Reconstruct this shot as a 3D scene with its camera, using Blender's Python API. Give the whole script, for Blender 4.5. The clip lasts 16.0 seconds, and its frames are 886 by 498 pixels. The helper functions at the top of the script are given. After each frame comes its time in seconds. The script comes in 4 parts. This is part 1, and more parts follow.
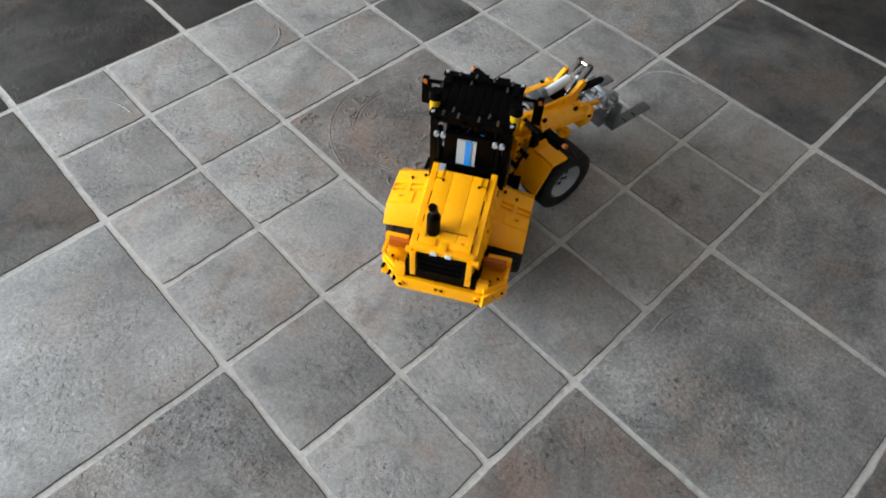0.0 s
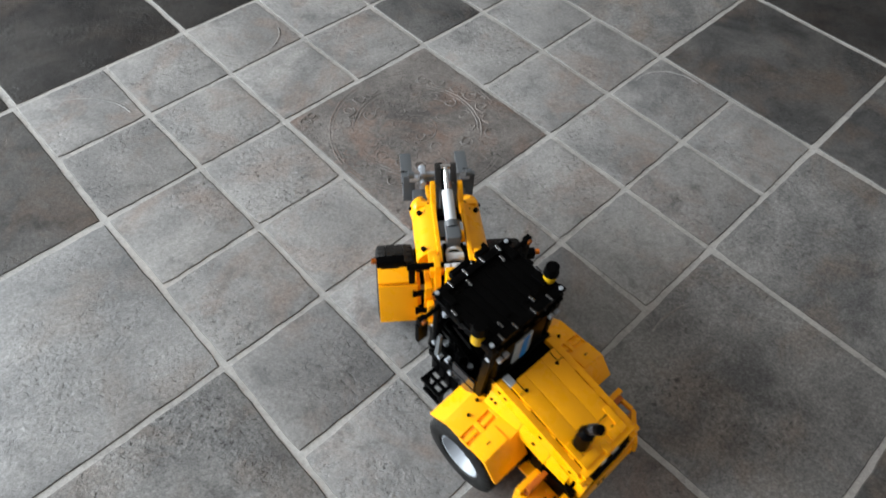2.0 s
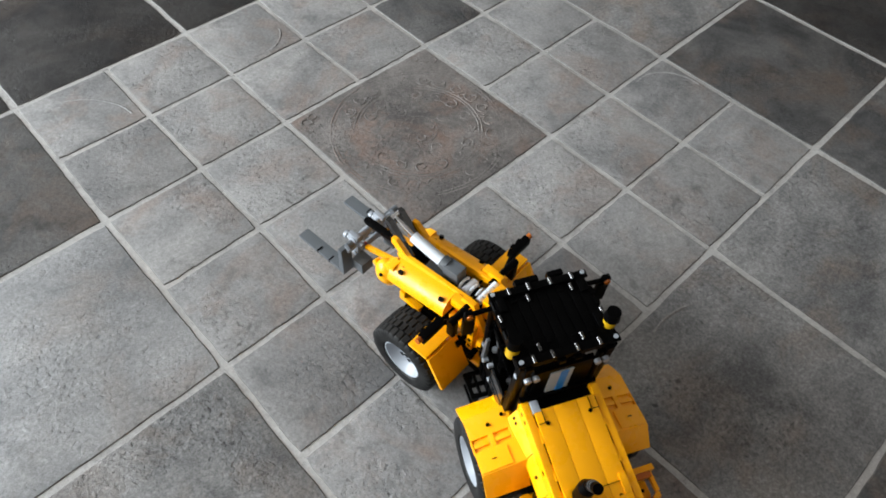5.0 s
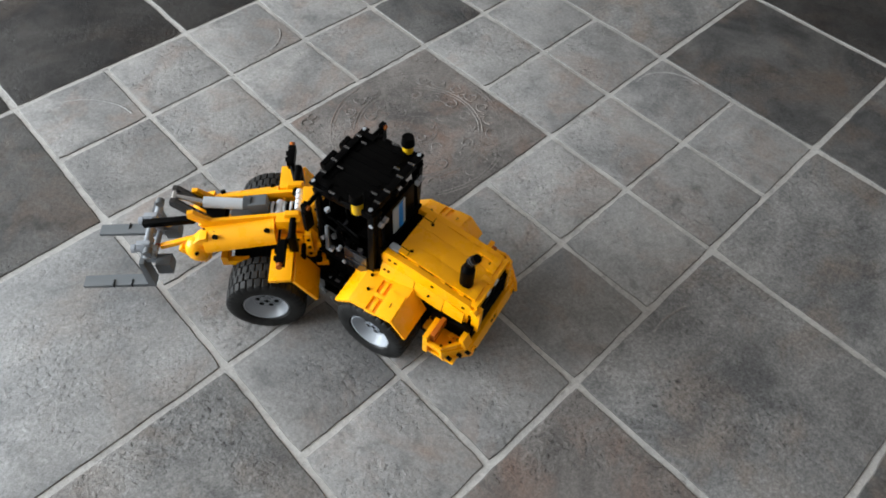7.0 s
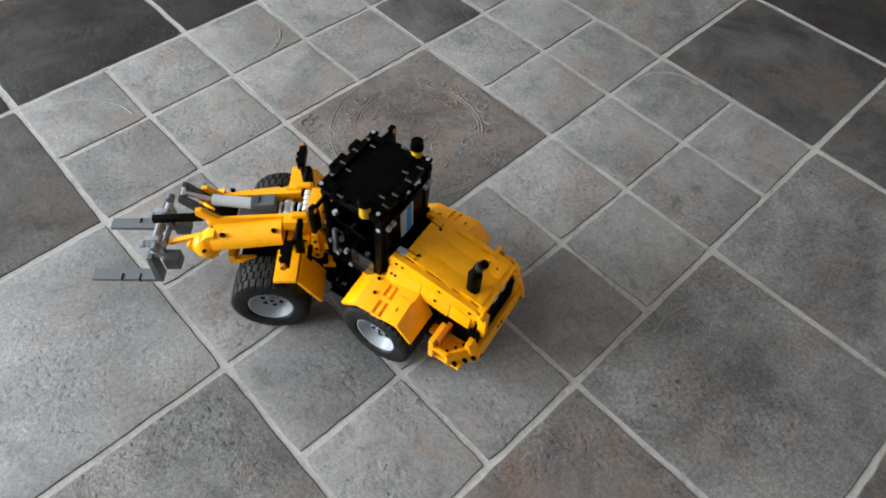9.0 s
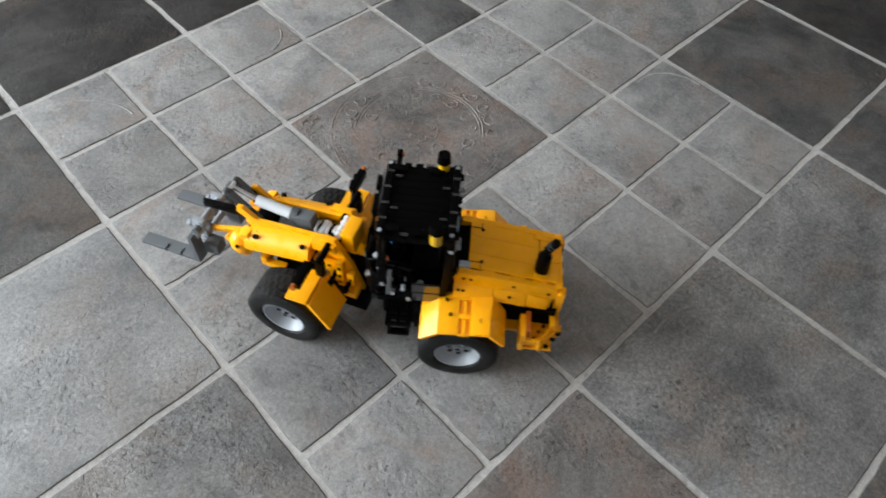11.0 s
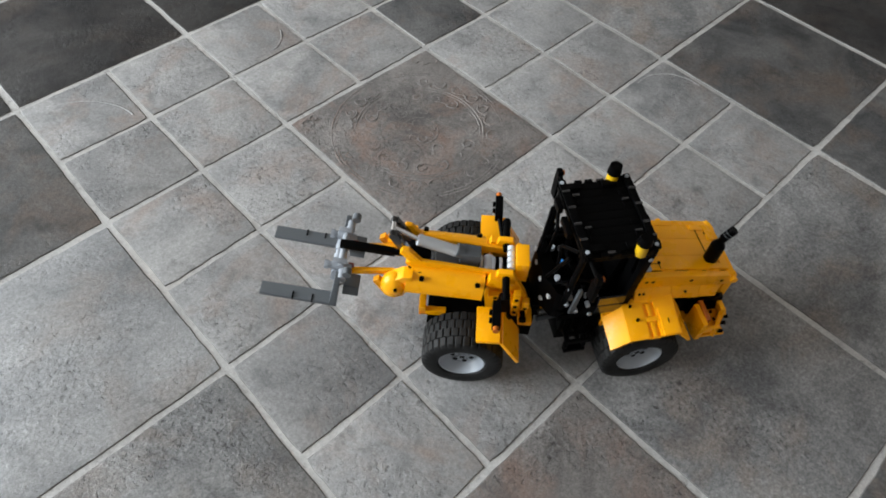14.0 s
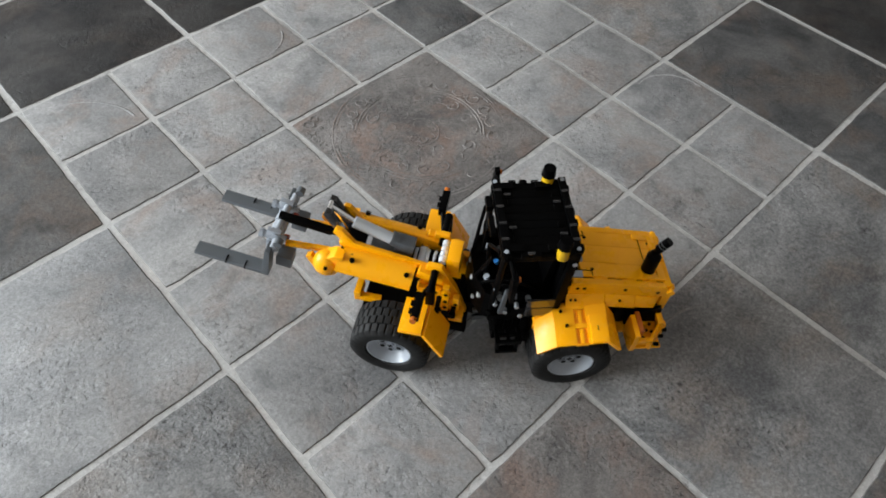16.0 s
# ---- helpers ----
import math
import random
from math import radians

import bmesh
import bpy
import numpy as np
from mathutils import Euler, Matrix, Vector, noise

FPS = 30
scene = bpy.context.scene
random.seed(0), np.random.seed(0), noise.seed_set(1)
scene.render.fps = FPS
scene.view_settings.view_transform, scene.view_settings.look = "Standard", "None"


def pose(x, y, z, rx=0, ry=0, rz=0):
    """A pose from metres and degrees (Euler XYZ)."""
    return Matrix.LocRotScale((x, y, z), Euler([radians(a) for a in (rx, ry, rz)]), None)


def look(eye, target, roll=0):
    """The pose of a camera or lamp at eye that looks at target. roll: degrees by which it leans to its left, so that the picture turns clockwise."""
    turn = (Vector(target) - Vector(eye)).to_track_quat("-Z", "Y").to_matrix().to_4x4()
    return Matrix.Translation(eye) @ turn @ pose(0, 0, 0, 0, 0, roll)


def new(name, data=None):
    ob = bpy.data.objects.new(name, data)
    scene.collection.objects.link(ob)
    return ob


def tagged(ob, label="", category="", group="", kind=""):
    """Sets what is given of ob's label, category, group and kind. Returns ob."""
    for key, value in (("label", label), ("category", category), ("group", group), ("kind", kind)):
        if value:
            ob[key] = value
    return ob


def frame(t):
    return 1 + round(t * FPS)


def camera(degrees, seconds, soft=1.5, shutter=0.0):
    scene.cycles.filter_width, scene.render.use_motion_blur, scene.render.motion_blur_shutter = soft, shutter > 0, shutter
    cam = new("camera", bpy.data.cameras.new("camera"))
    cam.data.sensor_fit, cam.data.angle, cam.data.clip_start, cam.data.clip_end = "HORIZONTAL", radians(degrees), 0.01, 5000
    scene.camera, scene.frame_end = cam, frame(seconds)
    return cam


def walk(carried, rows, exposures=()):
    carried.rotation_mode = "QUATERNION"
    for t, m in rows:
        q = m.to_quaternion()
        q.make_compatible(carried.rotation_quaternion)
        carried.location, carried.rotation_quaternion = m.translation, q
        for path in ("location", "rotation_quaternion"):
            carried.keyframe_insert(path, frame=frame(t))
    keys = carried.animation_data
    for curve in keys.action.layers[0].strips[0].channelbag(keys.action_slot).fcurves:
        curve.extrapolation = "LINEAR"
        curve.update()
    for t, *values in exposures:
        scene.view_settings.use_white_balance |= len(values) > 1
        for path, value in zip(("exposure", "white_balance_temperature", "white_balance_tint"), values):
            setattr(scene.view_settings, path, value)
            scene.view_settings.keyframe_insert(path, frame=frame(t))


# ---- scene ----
cam = camera(67.5, 16.0, soft=1.8, shutter=0.5)
EYE = (0.2675, -0.2255, 0.7432)
walk(cam, [
    (0.0, pose(*EYE, 35.857, -2.427, 46.572)),
    (3.5, pose(*EYE, 35.857, -2.427, 46.572)),
    (4.0, pose(*EYE, 35.934, -2.367, 46.615)),
    (9.2, pose(*EYE, 35.934, -2.367, 46.615)),
    (11.3, pose(*EYE, 36.005, -2.312, 46.655)),
    (14.0, pose(*EYE, 36.050, -2.302, 46.662)),
    (14.7, pose(*EYE, 36.125, -2.245, 46.704)),
    (16.0, pose(*EYE, 36.135, -2.241, 46.707)),
])

# ---- light: a grey day through the large window of the room ----
TURN = 46.6           # the room's walls stand at this angle to the tile joints
ROOM = Matrix.Rotation(radians(TURN), 4, "Z")
world = bpy.data.worlds.new("sky")
scene.world = world
world.use_nodes = True
wn = world.node_tree
sky = wn.nodes.new("ShaderNodeTexSky")
sky.sky_type, sky.sun_disc, sky.sun_elevation, sky.sun_rotation = "NISHITA", False, radians(38), radians(200)
wn.links.new(sky.outputs[0], wn.nodes["Background"].inputs[0])
wn.nodes["Background"].inputs[1].default_value = 0.12
scene.view_settings.exposure = 0.0


def window_light(name, w, h, power, m):
    d = bpy.data.lights.new(name, "AREA")
    d.shape, d.size, d.size_y, d.energy, d.color = "RECTANGLE", w, h, power, (0.885, 0.955, 1.0)
    ob = new(name, d)
    ob.matrix_world = m
    return ob


# ---- materials ----
def material(name, colour, rough=0.5, metal=0.0, spec=0.5, transmission=0.0):
    m = bpy.data.materials.new(name)
    m.use_nodes = True
    b = m.node_tree.nodes["Principled BSDF"]
    b.inputs["Base Color"].default_value = (*colour, 1)
    b.inputs["Roughness"].default_value = rough
    b.inputs["Metallic"].default_value = metal
    b.inputs["Specular IOR Level"].default_value = spec
    b.inputs["Transmission Weight"].default_value = transmission
    return m


def node(m, kind, **values):
    n = m.node_tree.nodes.new(kind)
    for k, v in values.items():
        n.inputs[k.replace("_", " ")].default_value = v
    return n


def link(m, a, b):
    m.node_tree.links.new(a, b)


def plastic(name, colour, rough, wear=0.08, scratch=0.03):
    """Moulded plastic: slight shade differences from brick to brick, dust and rubbed gloss."""
    m = material(name, colour, rough)
    b = m.node_tree.nodes["Principled BSDF"]
    co = node(m, "ShaderNodeTexCoord")
    n1 = node(m, "ShaderNodeTexNoise", Scale=45.0, Detail=5.0, Roughness=0.6)
    n2 = node(m, "ShaderNodeTexNoise", Scale=600.0, Detail=2.0)
    link(m, co.outputs["Object"], n1.inputs["Vector"])
    link(m, co.outputs["Object"], n2.inputs["Vector"])
    info = node(m, "ShaderNodeObjectInfo")
    geo = node(m, "ShaderNodeNewGeometry")
    add = node(m, "ShaderNodeMath")
    add.operation = "ADD"
    link(m, info.outputs["Random"], add.inputs[0])
    link(m, geo.outputs["Random Per Island"], add.inputs[1])
    val = node(m, "ShaderNodeMapRange", From_Min=0.0, From_Max=2.0, To_Min=1 - wear, To_Max=1 + wear)
    link(m, add.outputs[0], val.inputs["Value"])
    hsv = node(m, "ShaderNodeHueSaturation", Color=(*colour, 1))
    link(m, val.outputs[0], hsv.inputs["Value"])
    link(m, hsv.outputs[0], b.inputs["Base Color"])
    r = node(m, "ShaderNodeMapRange", From_Min=0.3, From_Max=0.7, To_Min=rough - 0.08, To_Max=rough + 0.14)
    link(m, n1.outputs["Fac"], r.inputs["Value"])
    link(m, r.outputs[0], b.inputs["Roughness"])
    bump = node(m, "ShaderNodeBump", Strength=scratch, Distance=0.0004)
    link(m, n2.outputs["Fac"], bump.inputs["Height"])
    link(m, bump.outputs[0], b.inputs["Normal"])
    return m


YELLOW = plastic("yellow_plastic", (0.96, 0.405, 0.0008), 0.28)
YELLOW.node_tree.nodes["Principled BSDF"].inputs["Specular IOR Level"].default_value = 0.36
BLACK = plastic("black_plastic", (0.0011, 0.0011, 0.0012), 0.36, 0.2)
BLACK.node_tree.nodes["Principled BSDF"].inputs["Specular IOR Level"].default_value = 0.04
GLOSS = plastic("glossy_black_plastic", (0.012, 0.012, 0.013), 0.12)
GLOSS.node_tree.nodes["Principled BSDF"].inputs["Specular IOR Level"].default_value = 1.0
LIGHT_GREY = plastic("light_grey_plastic", (0.33, 0.36, 0.40), 0.38)
DARK_GREY = plastic("dark_grey_plastic", (0.085, 0.095, 0.105), 0.38)
MID_GREY = plastic("medium_grey_plastic", (0.30, 0.325, 0.36), 0.18)
WHITE = plastic("pale_grey_plastic", (0.62, 0.66, 0.70), 0.28)
SILVER = material("silver_rod", (0.75, 0.76, 0.78), 0.18, 1.0)
ORANGE = material("orange_lens", (0.50, 0.13, 0.012), 0.2, transmission=0.2)
AMBER = material("yellow_lens", (0.72, 0.43, 0.012), 0.15, transmission=0.3)
BLUE = plastic("blue_label", (0.02, 0.24, 0.68), 0.35)
STICKER = plastic("pale_blue_label", (0.38, 0.42, 0.45), 0.35)
BROWN = plastic("dark_red_plastic", (0.22, 0.03, 0.015), 0.4)


def rubber():
    m = material("tyre_rubber", (0.014, 0.014, 0.015), 0.6)
    b = m.node_tree.nodes["Principled BSDF"]
    co = node(m, "ShaderNodeTexCoord")
    n = node(m, "ShaderNodeTexNoise", Scale=60.0, Detail=6.0)
    link(m, co.outputs["Object"], n.inputs["Vector"])
    ramp = node(m, "ShaderNodeMapRange", From_Min=0.35, From_Max=0.75, To_Min=0.006, To_Max=0.019)
    link(m, n.outputs["Fac"], ramp.inputs["Value"])
    link(m, ramp.outputs[0], b.inputs["Base Color"])
    b.inputs["Specular IOR Level"].default_value = 0.2
    return m


RUBBER = rubber()


def stone(name, light, dark, brown, bump_strength, mottle=0.12):
    """Cast stone tile: cloudy grey with brown and dark patches, sandy grain and a cleft surface."""
    m = material(name, light, 0.55, spec=0.22)
    b = m.node_tree.nodes["Principled BSDF"]
    co = node(m, "ShaderNodeTexCoord")
    info = node(m, "ShaderNodeObjectInfo")
    mul = node(m, "ShaderNodeVectorMath")
    mul.operation = "MULTIPLY_ADD"
    mul.inputs[1].default_value = (7.3, 7.3, 7.3)
    comb = node(m, "ShaderNodeCombineXYZ")
    for i, f in enumerate((9.0, 23.0, 41.0)):
        k = node(m, "ShaderNodeMath")
        k.operation = "MULTIPLY"
        k.inputs[1].default_value = f
        link(m, info.outputs["Random"], k.inputs[0])
        link(m, k.outputs[0], comb.inputs[i])
    add = node(m, "ShaderNodeVectorMath")
    add.operation = "ADD"
    link(m, co.outputs["Object"], add.inputs[0])
    link(m, comb.outputs[0], add.inputs[1])
    vec = add.outputs[0]

    def tex(scale, detail, rough, dist=0.0):
        t = node(m, "ShaderNodeTexNoise", Scale=scale, Detail=detail, Roughness=rough, Distortion=dist)
        link(m, vec, t.inputs["Vector"])
        return t.outputs["Fac"]

    def ramp(fac, lo, hi, a=0.0, z=1.0):
        r = node(m, "ShaderNodeMapRange", From_Min=lo, From_Max=hi, To_Min=a, To_Max=z)
        link(m, fac, r.inputs["Value"])
        return r.outputs[0]

    def mix(fac, a, c, mode="MIX"):
        x = node(m, "ShaderNodeMix")
        x.data_type, x.blend_type = "RGBA", mode
        link(m, fac, x.inputs["Factor"])
        for s, v in (("A", a), ("B", c)):
            sock = [i for i in x.inputs if i.name == s and i.type == "RGBA"][0]
            if isinstance(v, tuple):
                sock.default_value = (*v, 1)
            else:
                link(m, v, sock)
        return [o for o in x.outputs if o.type == "RGBA"][0]

    def times(a, c):
        k = node(m, "ShaderNodeMath")
        k.operation = "MULTIPLY"
        link(m, a, k.inputs[0])
        link(m, c, k.inputs[1])
        return k.outputs[0]

    cloud = tex(8.0, 8.0, 0.62, 0.5)
    blot = tex(24.0, 9.0, 0.72, 0.5)
    rust = tex(9.0, 8.0, 0.66, 0.5)
    patch = tex(7.5, 5.0, 0.6, 0.4)
    cleft = tex(150.0, 6.0, 0.6, 0.25)
    grain = tex(420.0, 5.0, 0.75)
    speck = tex(1100.0, 2.0, 0.5)

    rough_spots = ramp(patch, 0.47, 0.62, 0.06, 1.0)
    pits = times(ramp(cleft, 0.56, 0.70), rough_spots)
    crest = times(ramp(cleft, 0.47, 0.30), rough_spots)
    col = mix(ramp(cloud, 0.38, 0.66), light, dark)
    col = mix(ramp(rust, 0.50, 0.68, 0.0, 0.70), col, brown)
    col = mix(times(ramp(blot, 0.52, 0.70, 0.0, 0.75), ramp(tex(5.0, 3.0, 0.5), 0.38, 0.58, 0.25, 1.0)), col, tuple(c * 0.5 for c in dark))
    # shade in the pits and light on the crests, painted into the colour
    col = mix(times(pits, ramp(speck, 0.2, 0.8, 0.5, 0.8)), col, tuple(c * 0.26 for c in dark))
    col = mix(times(crest, ramp(speck, 0.2, 0.8, 0.15, 0.4)), col, tuple(min(1, c * 1.35) for c in light))
    shade = node(m, "ShaderNodeHueSaturation")
    link(m, col, shade.inputs["Color"])
    s1 = node(m, "ShaderNodeMath")
    s1.operation = "MULTIPLY"
    link(m, times(ramp(grain, 0.36, 0.64, 1 - mottle, 1 + mottle), ramp(tex(190.0, 4.0, 0.6), 0.36, 0.64, 1 - mottle * 0.7, 1 + mottle * 0.7)), s1.inputs[0])
    link(m, ramp(info.outputs["Random"], 0, 1, 0.82, 1.12), s1.inputs[1])
    link(m, s1.outputs[0], shade.inputs["Value"])
    link(m, shade.outputs[0], b.inputs["Base Color"])
    link(m, ramp(cloud, 0.3, 0.7, 0.45, 0.70), b.inputs["Roughness"])

    def height(pairs):
        out = None
        for fac, k in pairs:
            h = node(m, "ShaderNodeMath")
            h.operation = "MULTIPLY_ADD"
            h.inputs[1].default_value = k
            link(m, fac, h.inputs[0])
            if out is None:
                h.inputs[2].default_value = 0
            else:
                link(m, out, h.inputs[2])
            out = h.outputs[0]
        return out

    bump = node(m, "ShaderNodeBump", Strength=bump_strength, Distance=0.006)
    link(m, height(((blot, 0.20), (pits, -0.62), (crest, 0.24), (grain, 0.11), (speck, 0.03))), bump.inputs["Height"])
    link(m, bump.outputs[0], b.inputs["Normal"])
    return m


TILE = stone("stone_tile", (0.305, 0.302, 0.300), (0.175, 0.176, 0.179), (0.25, 0.196, 0.170), 0.50, 0.17)
TILE_ROUGH = stone("rough_stone_tile", (0.272, 0.274, 0.277), (0.145, 0.148, 0.153), (0.215, 0.192, 0.177), 0.52, 0.19)
TILE_DARK = stone("dark_stone_tile", (0.122, 0.120, 0.119), (0.044, 0.045, 0.047), (0.132, 0.098, 0.078), 0.62, 0.22)
TILE_MID = stone("medium_stone_tile", (0.262, 0.260, 0.257), (0.112, 0.113, 0.116), (0.205, 0.166, 0.140), 0.62, 0.27)
# dark stone, its colour lowered further for the fall-off towards the picture's corners
TILE_DEEP = stone("deep_grey_corner_shade_tile", (0.036, 0.035, 0.0345), (0.010, 0.010, 0.011), (0.044, 0.034, 0.028), 0.75, 0.26)
TILE_BROWN = stone("brown_stone_tile", (0.195, 0.182, 0.174), (0.088, 0.083, 0.081), (0.205, 0.128, 0.098), 0.6, 0.22)
# darker stone for the narrow sloped rim of each tile
TILE_EDGE = stone("dark_tile_edge", (0.17, 0.165, 0.16), (0.09, 0.088, 0.086), (0.10, 0.085, 0.075), 0.5)
GROUT = stone("grout", (0.40, 0.395, 0.387), (0.31, 0.306, 0.30), (0.38, 0.36, 0.342), 0.4)
PLASTER = stone("wall_plaster", (0.335, 0.305, 0.278), (0.31, 0.282, 0.256), (0.325, 0.292, 0.264), 0.1)
FRAME_WHITE = plastic("window_paint", (0.78, 0.78, 0.76), 0.4)
GLASS = material("window_glass", (1, 1, 1), 0.02, transmission=1.0)


# ---- mesh helpers ----
def box(bm, x0, x1, y0, y1, z0, z1, bev=0.0008):
    m = Matrix.Translation(((x0 + x1) / 2, (y0 + y1) / 2, (z0 + z1) / 2)) @ Matrix.Diagonal((abs(x1 - x0), abs(y1 - y0), abs(z1 - z0), 1))
    vs = bmesh.ops.create_cube(bm, size=1, matrix=m)["verts"]
    if bev:
        es = list({e for v in vs for e in v.link_edges})
        bmesh.ops.bevel(bm, geom=es, offset=bev, segments=2, affect="EDGES", profile=0.7)


def prism(bm, pts, y0, y1, bev=0.0008):
    """A plate with the outline pts (x, z), from y0 to y1."""
    a = [bm.verts.new((x, y0, z)) for x, z in pts]
    b = [bm.verts.new((x, y1, z)) for x, z in pts]
    n = len(pts)
    fs = [bm.faces.new(a), bm.faces.new(b[::-1])]
    fs += [bm.faces.new((a[i], b[i], b[(i + 1) % n], a[(i + 1) % n])) for i in range(n)]
    bmesh.ops.recalc_face_normals(bm, faces=fs)
    if bev:
        es = list({e for f in fs for e in f.edges})
        bmesh.ops.bevel(bm, geom=es, offset=bev, segments=2, affect="EDGES", profile=0.7)


def slab(bm, quad, thick, bev=0.0008):
    """A flat panel: four corners of its top and its thickness."""
    q = [Vector(p) for p in quad]
    n = (q[1] - q[0]).cross(q[3] - q[0]).normalized() * thick
    a = [bm.verts.new(p) for p in q]
    b = [bm.verts.new(p - n) for p in q]
    fs = [bm.faces.new(a), bm.faces.new(b[::-1])]
    fs += [bm.faces.new((a[i], b[i], b[(i + 1) % 4], a[(i + 1) % 4])) for i in range(4)]
    bmesh.ops.recalc_face_normals(bm, faces=fs)
    if bev:
        es = list({e for f in fs for e in f.edges})
        bmesh.ops.bevel(bm, geom=es, offset=bev, segments=2, affect="EDGES", profile=0.7)


def rod(bm, p0, p1, r, r2=None, seg=16):
    p0, p1 = Vector(p0), Vector(p1)
    d = p1 - p0
    m = Matrix.Translation((p0 + p1) / 2) @ d.to_track_quat("Z", "Y").to_matrix().to_4x4()
    bmesh.ops.create_cone(bm, cap_ends=True, segments=seg, radius1=r, radius2=r if r2 is None else r2, depth=d.length, matrix=m)


def lathe(bm, prof, seg=40):
    """Turns the profile (y, r) about the y axis."""
    rings = [[bm.verts.new((r * math.cos(a), y, r * math.sin(a))) for a in (2 * math.pi * i / seg for i in range(seg))] for y, r in prof]
    for p, q in zip(rings, rings[1:]):
        for i in range(seg):
            bm.faces.new((p[i], p[(i + 1) % seg], q[(i + 1) % seg], q[i]))


def finish(name, bm, mat, smooth=True):
    bmesh.ops.recalc_face_normals(bm, faces=bm.faces)
    me = bpy.data.meshes.new(name)
    bm.to_mesh(me)
    bm.free()
    me.materials.append(mat)
    if smooth:
        for p in me.polygons:
            p.use_smooth = True
        me.set_sharp_from_angle(angle=radians(38))
    return me


def part(name, bm, mat, parent, label="", m=None):
    ob = new(name, finish(name, bm, mat))
    ob.parent = parent
    if m is not None:
        ob.matrix_basis = m
    return tagged(ob, label)


# ---- the room ----
X0, X1, Y0, Y1, HIGH = -4.3, 2.4, -2.8, 2.6, 2.7
WY0, WY1, WZ0, WZ1 = -1.7, 1.9, 0.25, 2.5


def structure(name, boxes, mat, label, category, bev=0.0):
    bm = bmesh.new()
    for b in boxes:
        box(bm, *b, bev)
    ob = new(name, finish(name, bm, mat, False))
    ob.matrix_world = ROOM
    return tagged(ob, label, category, kind="structure")


structure("wall_west", [(X0 - 0.2, X0, Y0, WY0, 0, HIGH), (X0 - 0.2, X0, WY1, Y1, 0, HIGH), (X0 - 0.2, X0, WY0, WY1, 0, WZ0),
                        (X0 - 0.2, X0, WY0, WY1, WZ1, HIGH)], PLASTER, "plain brown plastered wall with a wide window", "wall")
structure("wall_east", [(X1, X1 + 0.2, Y0, Y1, 0, HIGH)], PLASTER, "plain brown plastered wall of the room", "wall")
structure("wall_north", [(X0 - 0.2, X1 + 0.2, Y1, Y1 + 0.2, 0, HIGH)], PLASTER, "plain brown plastered wall of the room", "wall")
structure("wall_south", [(X0 - 0.2, X1 + 0.2, Y0 - 0.2, Y0, 0, HIGH)], PLASTER, "plain brown plastered wall of the room", "wall")
structure("ceiling", [(X0 - 0.2, X1 + 0.2, Y0 - 0.2, Y1 + 0.2, HIGH, HIGH + 0.15)], PLASTER, "plain brown plastered ceiling of the room", "ceiling")
structure("ground", [(-30, X0 - 0.2, -30, 30, -0.3, -0.25)], GROUT, "pale paved ground outside the window", "ground")

window = structure("window_1", [(X0 - 0.13, X0 - 0.07, WY0, WY0 + 0.06, WZ0, WZ1), (X0 - 0.13, X0 - 0.07, WY1 - 0.06, WY1, WZ0, WZ1),
                                (X0 - 0.13, X0 - 0.07, WY0 + 0.06, WY1 - 0.06, WZ0, WZ0 + 0.06), (X0 - 0.13, X0 - 0.07, WY0 + 0.06, WY1 - 0.06, WZ1 - 0.06, WZ1),
                                (X0 - 0.13, X0 - 0.07, 0.07, 0.13, WZ0 + 0.06, WZ1 - 0.06)], FRAME_WHITE, "wide white-framed window with two panes", "window")
for a, b in ((WY0 + 0.06, 0.07), (0.13, WY1 - 0.06)):
    bm = bmesh.new()
    box(bm, X0 - 0.104, X0 - 0.098, a, b, WZ0 + 0.06, WZ1 - 0.06, 0)
    pane = part("pane", bm, GLASS, window)
    pane.visible_shadow = False
window_light("window_daylight", WY1 - WY0 - 0.14, WZ1 - WZ0 - 0.14, 595,
             ROOM @ look((X0 - 0.06, (WY0 + WY1) / 2, (WZ0 + WZ1) / 2), (X0 + 1, (WY0 + WY1) / 2, (WZ0 + WZ1) / 2)))

# ---- the floor: a bed of grout with tiles of two sizes ----
S = 0.15
bm = bmesh.new()
box(bm, X0 - 0.2, X1 + 0.2, Y0 - 0.2, Y1 + 0.2, -0.05, -0.0017, 0)
floor = new("floor", finish("floor", bm, GROUT, False))
floor.matrix_world = ROOM
tagged(floor, "stone-tiled floor with pale grey grout joints", "floor", kind="structure")


